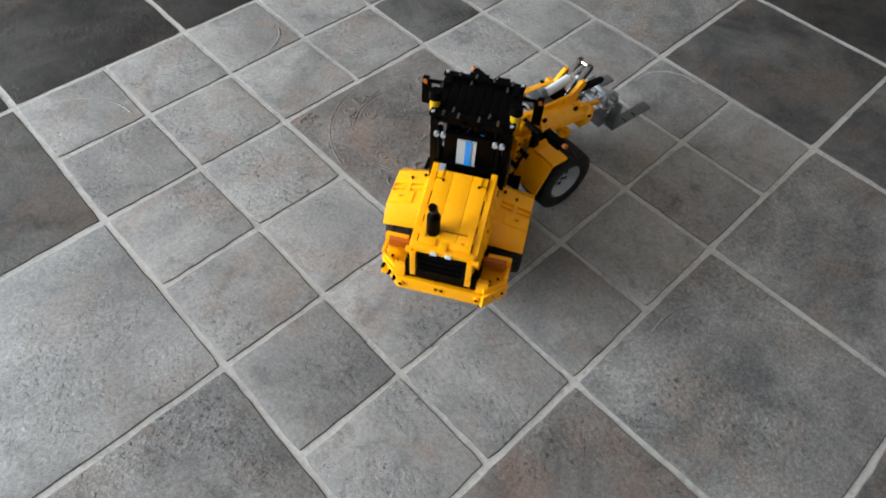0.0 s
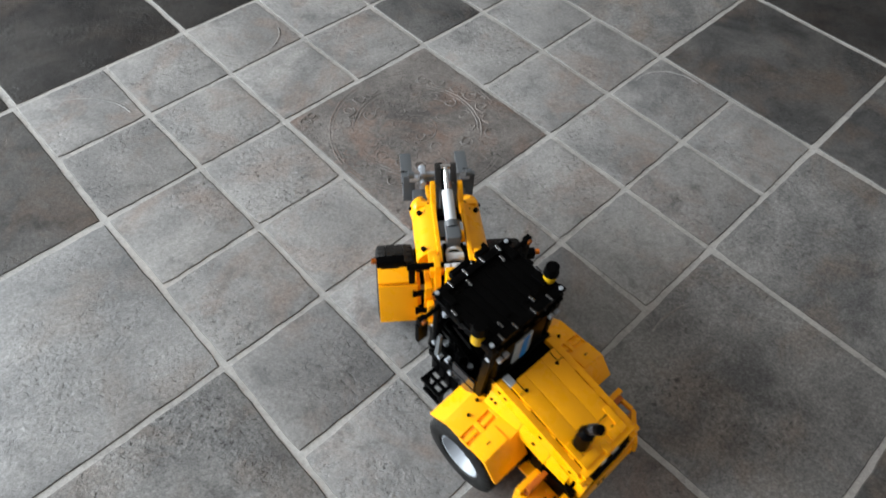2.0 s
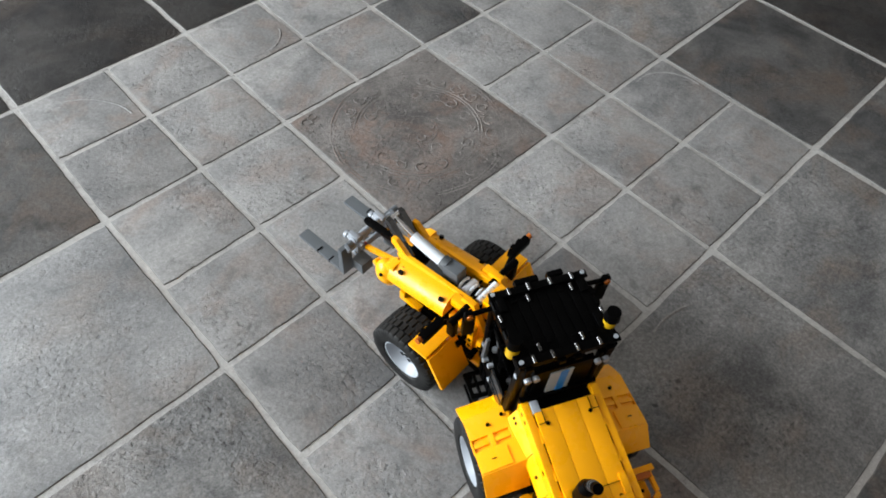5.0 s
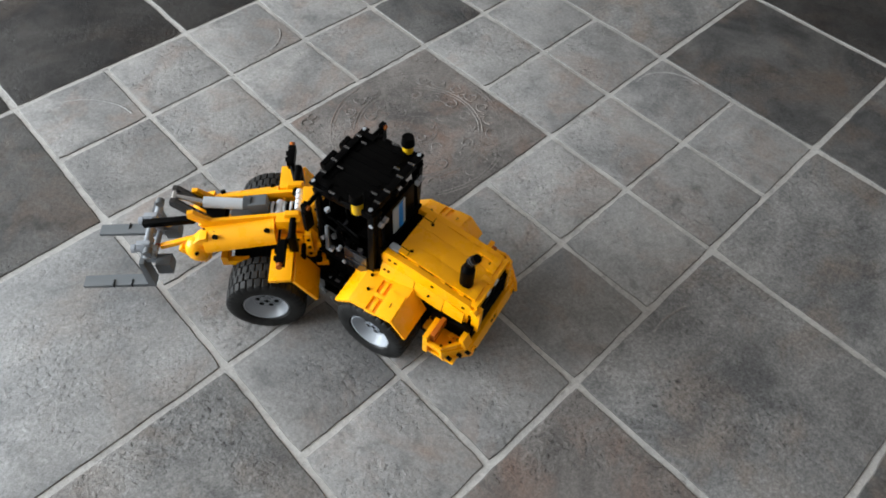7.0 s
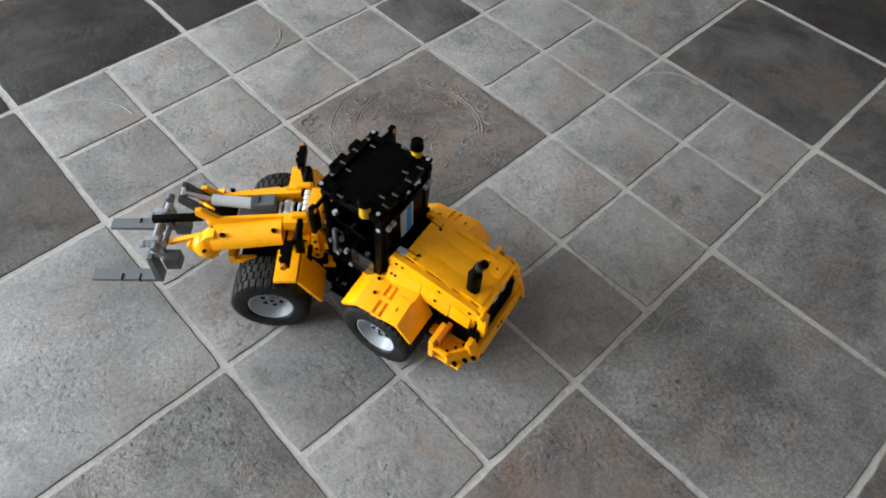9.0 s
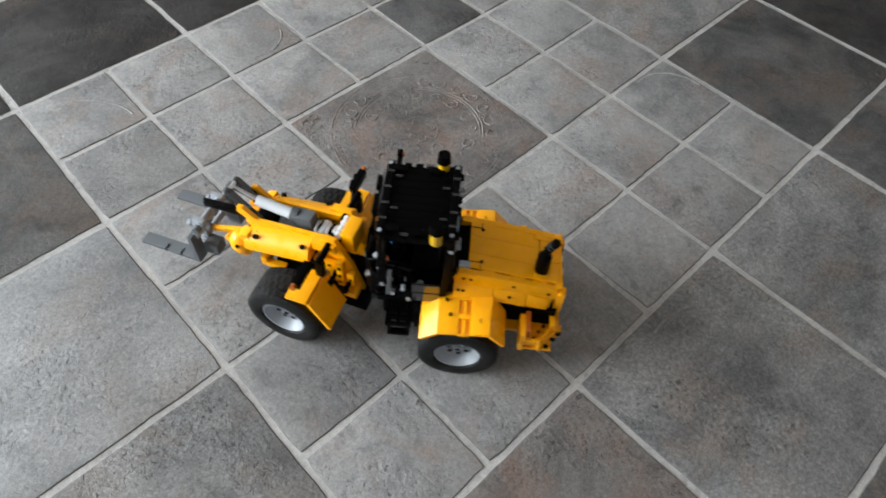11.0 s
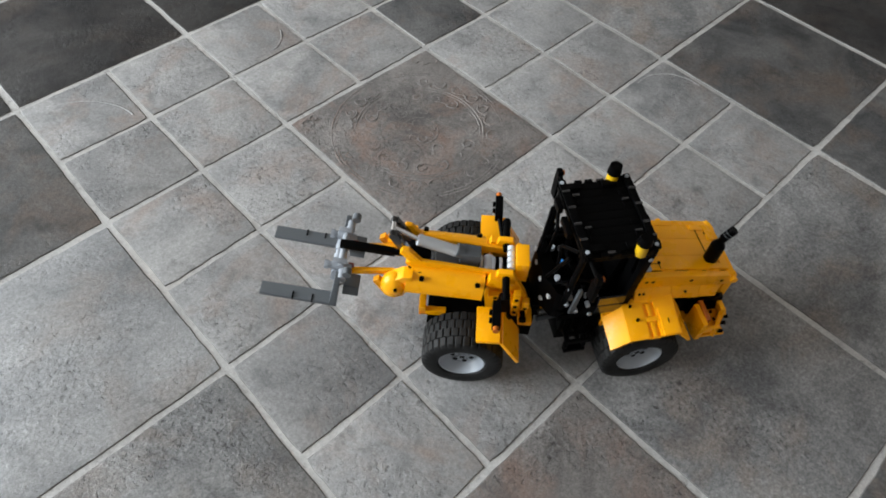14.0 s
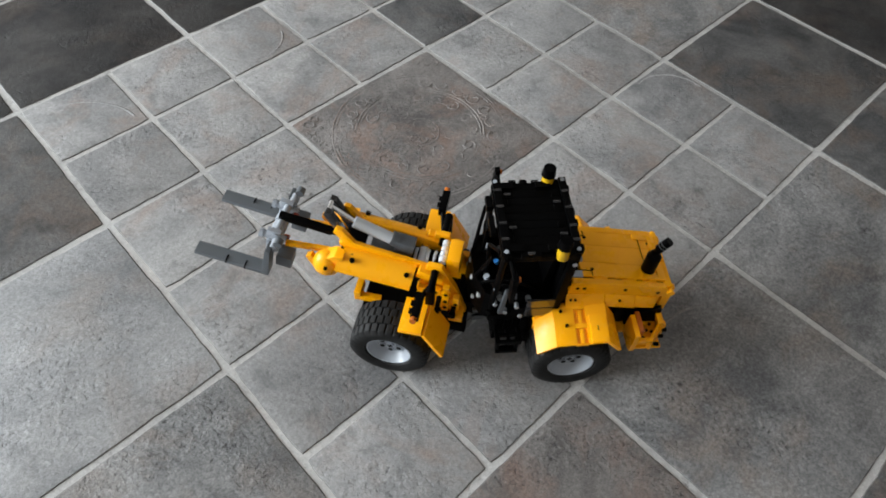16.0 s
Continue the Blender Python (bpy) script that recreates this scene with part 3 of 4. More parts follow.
    box(bm, -0.040, -0.006, 0.026, 0.040, 0.098, 0.112)
    box(bm, -0.040, -0.006, -0.040, -0.026, 0.098, 0.112)
    rod(bm, (-0.026, 0.033, 0.112), (-0.024, 0.033, 0.136), 0.0018, seg=8)
    rod(bm, (-0.030, -0.033, 0.112), (-0.026, -0.033, 0.138), 0.0018, seg=8)
    part("dashboard", bm, BLACK, body)
    bm = bmesh.new()
    for x, y, z in ((0.004, 0.022, 0.140), (-0.002, -0.020, 0.138), (-0.012, 0.034, 0.114), (-0.032, 0.034, 0.114), (-0.020, -0.034, 0.114), (-0.046, 0.030, 0.104)):
        bm = bmesh.new()
        rod(bm, (x, y, z), (x + 0.001, y, z + 0.004), 0.0034, seg=14)
        part("control", bm, LIGHT_GREY, body, "pale grey pin inside the cab")
    # paired round pins at the rear pillars
    for s in (1, -1):
        bm = bmesh.new()
        rod(bm, (-0.083, s * 0.039, 0.194), (-0.087, s * 0.039, 0.194), 0.0034, seg=14)
        rod(bm, (-0.083, s * 0.031, 0.194), (-0.087, s * 0.031, 0.194), 0.0034, seg=14)
        part("work_lamp", bm, MID_GREY, body, "pair of small grey round pins")
    bm = bmesh.new()
    rod(bm, (-0.012, -0.006, 0.128), (-0.010, -0.006, 0.132), 0.0030, seg=12)
    part("knob", bm, BLUE, body, "blue knob")
    bm = bmesh.new()
    prism(bm, [(-0.066, 0.098), (-0.004, 0.098), (-0.006, 0.140), (-0.030, 0.146), (-0.066, 0.138)], -0.046, -0.041)
    part("door_panel", bm, BLACK, body)
    bm = bmesh.new()
    for y, z in ((-0.030, 0.126), (-0.008, 0.132), (0.012, 0.128), (0.030, 0.118), (0.022, 0.104), (-0.020, 0.106)):
        x = 0.0205 - max(0, abs(y) - 0.017) * 0.48 - (z - 0.092) * 0.055
        bm = bmesh.new()
        rod(bm, (x - 0.002, y, z), (x + 0.0012, y, z + 0.0008), 0.0031, seg=14)
        part("stud", bm, WHITE, body, "pale round pin end")
    # pale pin ends added to paint glints on the black cab side
    for x, y, z in ((-0.002, 0.0445, 0.150), (-0.016, 0.0490, 0.108), (-0.028, 0.0490, 0.118), (-0.046, 0.0490, 0.108), (-0.004, 0.0460, 0.120), (-0.034, 0.0490, 0.098), (-0.078, 0.0490, 0.196)):
        bm = bmesh.new()
        rod(bm, (x, y - 0.006, z), (x, y, z), 0.0026, seg=12)
        part("side_pin", bm, LIGHT_GREY, body, "pale grey pin end added as a glint on the black cab")
    bm = bmesh.new()
    prism(bm, [(-0.014, 0.104), (-0.008, 0.104), (-0.012, 0.150), (-0.016, 0.150)], 0.0440, 0.0480, 0.0008)
    part("side_lever", bm, DARK_GREY, body, "dark grey lever beside the cab opening")
    bm = bmesh.new()
    prism(bm, [(-0.062, 0.098), (-0.020, 0.098), (-0.024, 0.112), (-0.060, 0.116)], 0.0420, 0.0470, 0.0008)
    part("door_panel", bm, BLACK, body)
    for s in (1, -1):
        bm = bmesh.new()
        box(bm, -0.0690, -0.0380, s * 0.0474, s * 0.0500, 0.100, 0.132)
        box(bm, -0.0685, -0.0385, s * 0.0498, s * 0.0508, 0.112, 0.117)
        part("door_panel", bm, GLOSS, body, "low glossy black door panel")
    # hoses and levers
    for k, (y, z0, bow) in enumerate(((0.034, 0.150, 0.016), (0.026, 0.120, 0.010), (-0.028, 0.150, 0.014), (0.010, 0.112, 0.012))):
        bm = bmesh.new()
        pts = [Vector((0.012 - 0.060 * u, y + bow * math.sin(3.1 * u) * (0.5 if k % 2 else 0.25), z0 + bow * math.sin(math.pi * u) - 0.02 * u)) for u in (i / 8 for i in range(9))]
        for u, v in zip(pts, pts[1:]):
            rod(bm, u, v, 0.0015, seg=8)
        part("hose", bm, DARK_GREY if k % 2 else BLACK, body)
    for x, y, z, h in ((-0.018, 0.030, 0.112, 0.020), (-0.034, 0.036, 0.112, 0.014), (-0.046, 0.040, 0.098, 0.018), (-0.026, -0.030, 0.112, 0.020)):
        bm = bmesh.new()
        box(bm, x - 0.004, x + 0.004, y - 0.003, y + 0.003, z, z + h, 0.001)
        rod(bm, (x, y - 0.0032, z + h * 0.7), (x, y + 0.0042, z + h * 0.7), 0.0024, seg=10)
        part("lever", bm, BLACK, body)
    for s in (1, -1):
        bm = bmesh.new()
        rod(bm, (0.016, s * 0.016, 0.136), (0.004, s * 0.034, 0.196), 0.0021, seg=8)
        part("grab_bar", bm, BLACK, body)
    # rear panel with labels
    bm = bmesh.new()
    box(bm, -0.086, -0.076, -0.040, 0.040, 0.098, 0.150)
    box(bm, -0.082, -0.076, -0.030, 0.030, 0.150, 0.196)
    for s in (1, -1):
        rod(bm, (-0.080, s * 0.036, 0.150), (-0.078, s * 0.036, 0.200), 0.0034, seg=10)
    box(bm, -0.104, -0.086, -0.034, 0.034, 0.098, 0.140)
    panel = part("rear_panel", bm, BLACK, body, "black panel behind the seat")
    bm = bmesh.new()
    box(bm, -0.0834, -0.082, -0.009, 0.014, 0.150, 0.190, 0)
    lab = part("label", bm, STICKER, panel, "pale grey-blue label")
    bm = bmesh.new()
    box(bm, -0.0840, -0.0834, -0.004, 0.004, 0.150, 0.190, 0)
    part("stripe", bm, BLUE, lab, "blue stripe")
    bm = bmesh.new()
    box(bm, -0.100, -0.088, 0.024, 0.032, 0.140, 0.150)
    part("connector", bm, LIGHT_GREY, panel)


def hood():
    f, r = (-0.0985, 0.1500), (-0.199, 0.1310)
    bm = bmesh.new()
    slab(bm, [(f[0] - 0.001, -0.031, f[1] - 0.0055), (f[0] - 0.001, 0.031, f[1] - 0.0055), (r[0], 0.031, r[1] - 0.0055), (r[0], -0.031, r[1] - 0.0055)], 0.003, 0)
    ob = part("hood", bm, YELLOW, loader, "sloping yellow engine hood of long panels")
    for y0, y1 in ((-0.0312, -0.012), (-0.012, 0.012), (0.012, 0.0312)):
        bm = bmesh.new()
        y0, y1 = y0 + 0.00012, y1 - 0.00012
        slab(bm, [(f[0], y0, f[1]), (f[0], y1, f[1]), (r[0], y1, r[1]), (r[0], y0, r[1])], 0.005, 0.0005)
        part("panel", bm, YELLOW, ob)
    bm = bmesh.new()
    prism(bm, [(-0.100, 0.140), (-0.199, 0.121), (-0.199, 0.088), (-0.100, 0.088)], -0.030, 0.030)
    part("engine_block", bm, YELLOW, ob)
    for s in (1, -1):
        bm = bmesh.new()
        prism(bm, [(-0.082, 0.141), (-0.088, 0.149), (-0.130, 0.143), (-0.197, 0.130), (-0.202, 0.124), (-0.202, 0.112), (-0.140, 0.121), (-0.084, 0.127)], s * 0.0325, s * 0.0400)
        part("side_rail", bm, YELLOW, ob)
        bm = bmesh.new()
        prism(bm, [(-0.090, 0.127), (-0.150, 0.119), (-0.196, 0.110), (-0.196, 0.090), (-0.090, 0.096)], s * 0.030, s * 0.0385)
        part("side_panel", bm, YELLOW, ob)
        for k, (xa, za, ya, xb, zb, yb) in enumerate(((-0.084, 0.118, 0.048, -0.128, 0.115, 0.048), (-0.1285, 0.1145, 0.047, -0.166, 0.106, 0.046), (-0.1665, 0.1055, 0.045, -0.192, 0.099, 0.043))):
            bm = bmesh.new()
            q = [(xa, s * 0.0393, za + 0.011), (xa, s * ya, za - 0.006), (xb, s * yb, zb - 0.006), (xb, s * 0.0393, zb + 0.010)]
            slab(bm, q if s > 0 else q[::-1], 0.004, 0.0006)
            shoulder = part("shoulder", bm, YELLOW, ob, "steep yellow panel beside the hood")
            # black discs stand in for the shade inside pin holes
            for u in ((0.12, 0.24), (0.5,), ())[k]:
                x, y, z = xa + (xb - xa) * u, 0.0393 + (ya - 0.0393) * 0.5, za + (zb - za) * u + 0.0027
                bm = bmesh.new()
                rod(bm, (x, s * (y - 0.002), z - 0.001), (x, s * (y + 0.0006), z + 0.0003), 0.0016, seg=10)
                part("pin_hole", bm, BLACK, shoulder)
        bm = bmesh.new()
        for x, z in ((-0.094, 0.138), (-0.102, 0.137), (-0.150, 0.130), (-0.190, 0.121)):
            bm = bmesh.new()
            rod(bm, (x, s * 0.0396, z), (x, s * 0.0403, z), 0.0022, seg=12)
            part("pin_hole", bm, BLACK, ob)
    bm = bmesh.new()
    dz = (f[1] - r[1]) / (f[0] - r[0])
    top = lambda x: f[1] + (x - f[0]) * dz
    # hole shade on the hood top, as black discs
    for x, y in ((-0.112, 0.022), (-0.112, -0.022), (-0.190, -0.020)):
        bm = bmesh.new()
        rod(bm, (x, y, top(x) - 0.001), (x, y, top(x) + 0.0005), 0.0020, seg=12)
        part("pin_hole", bm, BLACK, ob)
    # thin black strips paint the shade of the gaps between hood panels
    for x, y, dx, dy in ((-0.105, 0.024, 0.006, 0.0003), (-0.111, 0.0275, 0.0003, 0.0036), (-0.105, -0.024, 0.006, 0.0003), (-0.111, -0.0275, 0.0003, 0.0036), (-0.178, 0.0, 0.0003, 0.024),
                         (-0.188, 0.024, 0.008, 0.0003)):
        bm = bmesh.new()
        slab(bm, [(x - dx, y - dy, top(x - dx) + 0.0003), (x - dx, y + dy, top(x - dx) + 0.0003), (x + dx, y + dy, top(x + dx) + 0.0003), (x + dx, y - dy, top(x + dx) + 0.0003)], 0.0006, 0)
        part("seam", bm, BLACK, ob, "thin black strip for the shade in a panel gap")
    for s in (1, -1):
        # a black strip carries the shade in the gap beside the rail
        bm = bmesh.new()
        slab(bm, [(f[0] - 0.002, s * 0.0310, f[1] - 0.003), (f[0] - 0.002, s * 0.0338, f[1] - 0.003), (r[0], s * 0.0338, r[1] - 0.003), (r[0], s * 0.0310, r[1] - 0.003)][::s], 0.003, 0)
        part("gap_strip", bm, BLACK, ob)
        for x, l in ((-0.118, 0.010), (-0.150, 0.012), (-0.178, 0.008)):
            bm = bmesh.new()
            box(bm, x - l, x + l, s * 0.0312, s * 0.0334, top(x) - 0.004, top(x) + 0.0004 - l * 0.2, 0.0004)
            part("edge_tile", bm, YELLOW, ob)
    for y0, y1, x0, x1 in ((0.010, 0.031, -0.199, -0.190), (-0.031, -0.010, -0.199, -0.190), (0.024, 0.031, -0.190, -0.172), (-0.031, -0.024, -0.190, -0.172)):
        bm = bmesh.new()
        slab(bm, [(x1, y0, top(x1) + 0.0014), (x1, y1, top(x1) + 0.0014), (x0, y1, top(x0) + 0.0014), (x0, y0, top(x0) + 0.0014)], 0.0016, 0.0004)
        part("rear_plate", bm, YELLOW, ob)
    # rear edge and grille
    bm = bmesh.new()
    box(bm, -0.205, -0.196, -0.037, 0.037, 0.122, 0.1300)
    for s in (1, -1):
        box(bm, -0.210, -0.200, s * 0.030, s * 0.037, 0.080, 0.124)
        rod(bm, (-0.204, s * 0.036, 0.122), (-0.204, s * 0.043, 0.122), 0.0042, seg=12)
    box(bm, -0.203, -0.190, -0.004, 0.004, 0.130, 0.1325)
    part("grille_frame", bm, YELLOW, ob)
    bm = bmesh.new()
    box(bm, -0.207, -0.197, -0.029, 0.029, 0.080, 0.1215)
    for z in (0.092, 0.101, 0.110):
        rod(bm, (-0.2075, -0.026, z), (-0.2075, 0.026, z), 0.0022, seg=8)
    box(bm, -0.209, -0.207, -0.0285, -0.0255, 0.084, 0.118)
    box(bm, -0.209, -0.207, 0.0255, 0.0285, 0.084, 0.118)
    part("grille", bm, BLACK, ob, "black slatted radiator grille")
    bm = bmesh.new()
    for y in (-0.007, 0.010):
        box(bm, -0.2062, -0.201, y - 0.004, y + 0.004, 0.1215, 0.1275)
    part("clip", bm, WHITE, ob)
    bm = bmesh.new()
    rod(bm, (-0.180, 0.017, 0.132), (-0.180, 0.017, 0.161), 0.0080, seg=18)
    rod(bm, (-0.180, 0.017, 0.161), (-0.180, 0.017, 0.168), 0.0080, 0.0046, seg=18)
    rod(bm, (-0.180, 0.017, 0.165), (-0.182, 0.017, 0.175), 0.0042, seg=14)
    rod(bm, (-0.181, 0.017, 0.173), (-0.189, 0.017, 0.187), 0.0050, seg=14)
    ex = part("exhaust", bm, BLACK, ob, "black exhaust stack")
    bm = bmesh.new()
    for i in range(2):
        rod(bm, (-0.1832 - 0.002 * i, 0.017, 0.1775 + 0.0035 * i), (-0.1836 - 0.002 * i, 0.017, 0.1783 + 0.0035 * i), 0.0054, seg=14)
    part("band", bm, DARK_GREY, ex)
    # lamp pods and bumper
    bm = bmesh.new()
    slab(bm, [(-0.214, -0.052, 0.076), (-0.214, 0.052, 0.076), (-0.217, 0.052, 0.058), (-0.217, -0.052, 0.058)], 0.006)
    for s in (1, -1):
        slab(bm, [(-0.214, s * 0.052, 0.076), (-0.190, s * 0.078, 0.080), (-0.192, s * 0.078, 0.062), (-0.217, s * 0.052, 0.058)], 0.005)
        box(bm, -0.214, -0.150, s * 0.030, s * 0.052, 0.060, 0.066)
    bumper = part("bumper", bm, YELLOW, ob, "yellow rear bumper with angled ends", pose(0.003, 0, -0.006))
    # two black discs paint the dark of the bumper's holes
    for y in (-0.0035, 0.0035):
        bm = bmesh.new()
        rod(bm, (-0.2150, y, 0.068), (-0.2164, y, 0.068), 0.0020, seg=12)
        part("pin_hole", bm, BLACK, bumper)
    for s in (1, -1):
        bm = bmesh.new()
        q = [(-0.209, s * 0.052, 0.084), (-0.189, s * 0.077, 0.085), (-0.190, s * 0.078, 0.064), (-0.211, s * 0.052, 0.064)]
        slab(bm, q, 0.004)
        box(bm, -0.172, -0.166, s * 0.050, s * 0.079, 0.064, 0.098)
        box(bm, -0.205, -0.166, s * 0.044, s * 0.076, 0.062, 0.066)
        prism(bm, [(-0.212, 0.076), (-0.206, 0.090), (-0.200, 0.090), (-0.204, 0.074)], s * 0.044, s * 0.058)
        box(bm, -0.190, -0.168, s * 0.0745, s * 0.079, 0.082, 0.087)
        pod = part("lamp_pod", bm, YELLOW, ob, "", pose(0.003, 0, -0.006))
        bm = bmesh.new()
        prism(bm, [(-0.206, 0.066), (-0.206, 0.096), (-0.200, 0.100), (-0.168, 0.088), (-0.168, 0.066)], s * 0.040, s * 0.045)
        part("inner_wall", bm, BLACK, pod)
        bm = bmesh.new()
        slab(bm, [(-0.173, s * 0.0455, 0.074), (-0.173, s * 0.074, 0.074), (-0.190, s * 0.074, 0.073), (-0.205, s * 0.0455, 0.072)][::s], 0.006)
        part("pod_floor", bm, YELLOW, pod)
        # shade of the pod floor's holes, drawn as black discs
        for x, y in ((-0.196, 0.050), (-0.190, 0.058), (-0.196, 0.060), (-0.184, 0.067)):
            bm = bmesh.new()
            rod(bm, (x, s * y, 0.070), (x, s * y, 0.0742), 0.0019, seg=10)
            part("pin_hole", bm, BLACK, pod)
        bm = bmesh.new()
        rod(bm, (-0.188, s * 0.051, 0.072), (-0.188, s * 0.051, 0.0780), 0.0030, seg=12)
        part("stud", bm, YELLOW, pod)
        bm = bmesh.new()
        rod(bm, (-0.2145, s * 0.0475, 0.067), (-0.2175, s * 0.0475, 0.067), 0.0042, seg=14)
        part("pin", bm, YELLOW, pod)
        bm = bmesh.new()
        rod(bm, (-0.2165, s * 0.0475, 0.067), (-0.2182, s * 0.0475, 0.067), 0.0024, seg=12)
        part("pin_hole", bm, BLACK, pod)
        bm = bmesh.new()
        box(bm, -0.178, -0.172, s * 0.046, s * 0.073, 0.084, 0.099, 0.0015)
        part("tail_light", bm, ORANGE, pod, "orange tail light")
        bm = bmesh.new()
        for y, x in ((0.056, -0.2135), (0.064, -0.207), (0.074, -0.199)):
            bm = bmesh.new()
            rod(bm, (x + 0.003, s * y, 0.070), (x - 0.0024, s * (y + 0.001), 0.070), 0.0024, seg=12)
            part("pin_hole", bm, BLACK, pod)


def rear_fender(s):
    zi = 0.012
    prof = [(-0.0495, 0.084), (-0.0695, 0.0990), (-0.129, 0.1025), (-0.1465, 0.082)]
    bm = bmesh.new()
    prism(bm, [(-0.066, 0.108), (-0.128, 0.111), (-0.134, 0.096), (-0.060, 0.096)], s * 0.036, s * 0.047)
    ob = part("rear_fender", bm, YELLOW, loader, "yellow angular fender over the rear wheel")
    zt = lambda x: prof[1][1] + (x - prof[1][0]) * (prof[2][1] - prof[1][1]) / (prof[2][0] - prof[1][0])

    def plate(name, xa, za, xb, zb, ia, ib, y0=0.044, y1=0.0895, thick=0.0042, label=""):
        """A panel that slopes down to its outer edge by ia at its front and ib at its rear."""
        up = lambda y, k: k * (0.0895 - y) / 0.0455
        q = [(xa, s * y0, za + up(y0, ia)), (xa, s * y1, za + up(y1, ia)), (xb, s * y1, zb + up(y1, ib)), (xb, s * y0, zb + up(y0, ib))]
        bm = bmesh.new()
        slab(bm, q if s > 0 else q[::-1], thick, 0.0005)
        return part(name, bm, YELLOW, ob, label)

    plate("panel", *prof[0], *prof[1], zi * 0.6, zi)
    plate("panel", *prof[1], -0.0925, zt(-0.0925), zi, zi)
    plate("panel", -0.1055, zt(-0.1055), *prof[2], zi, zi)
    plate("panel", *prof[2], *prof[3], zi, zi * 0.3)
    plate("strip", -0.0920, zt(-0.0920) - 0.0028, -0.1060, zt(-0.1060) - 0.0028, zi, zi, thick=0.002)
    for y0, y1 in ((0.0445, 0.0505), (0.0660, 0.0715), (0.0880, 0.0895)):
        plate("bridge", -0.0923, zt(-0.0923), -0.1057, zt(-0.1057), zi, zi, y0, y1)
    for y0, y1 in ((0.0510, 0.0655), (0.0720, 0.0875)):
        plate("bar", -0.0968, zt(-0.0968) - 0.0004, -0.1012, zt(-0.1012) - 0.0004, zi, zi, y0, y1)
    tilt = lambda y: 0.1017 + zi * (0.0895 - y) / 0.0455
    bm = bmesh.new()
    q = [(-0.1085, s * 0.058, tilt(0.058) + 0.0012), (-0.1085, s * 0.0890, tilt(0.0890) + 0.0012), (-0.1275, s * 0.0890, tilt(0.0890) + 0.0022), (-0.1275, s * 0.058, tilt(0.058) + 0.0022)]
    slab(bm, q[::s], 0.003, 0.0004)
    cover = part("cover_plate", bm, YELLOW, ob)
    # flat black strip in place of the shade inside a slit
    bm = bmesh.new()
    slab(bm, [(-0.1165, s * 0.071, tilt(0.071) + 0.0022), (-0.1165, s * 0.076, tilt(0.076) + 0.0022), (-0.1174, s * 0.076, tilt(0.076) + 0.0022), (-0.1174, s * 0.071, tilt(0.071) + 0.0022)][::s], 0.0010, 0)
    part("slot", bm, BLACK, cover)
    # black discs for the shade in the fender's holes
    for x, y in ((-0.078, 0.052), (-0.083, 0.068)):
        bm = bmesh.new()
        rod(bm, (x, s * y, tilt(y) - 0.002), (x, s * y, tilt(y) + 0.0006), 0.0018, seg=10)
        part("pin_hole", bm, BLACK, ob)
    return ob


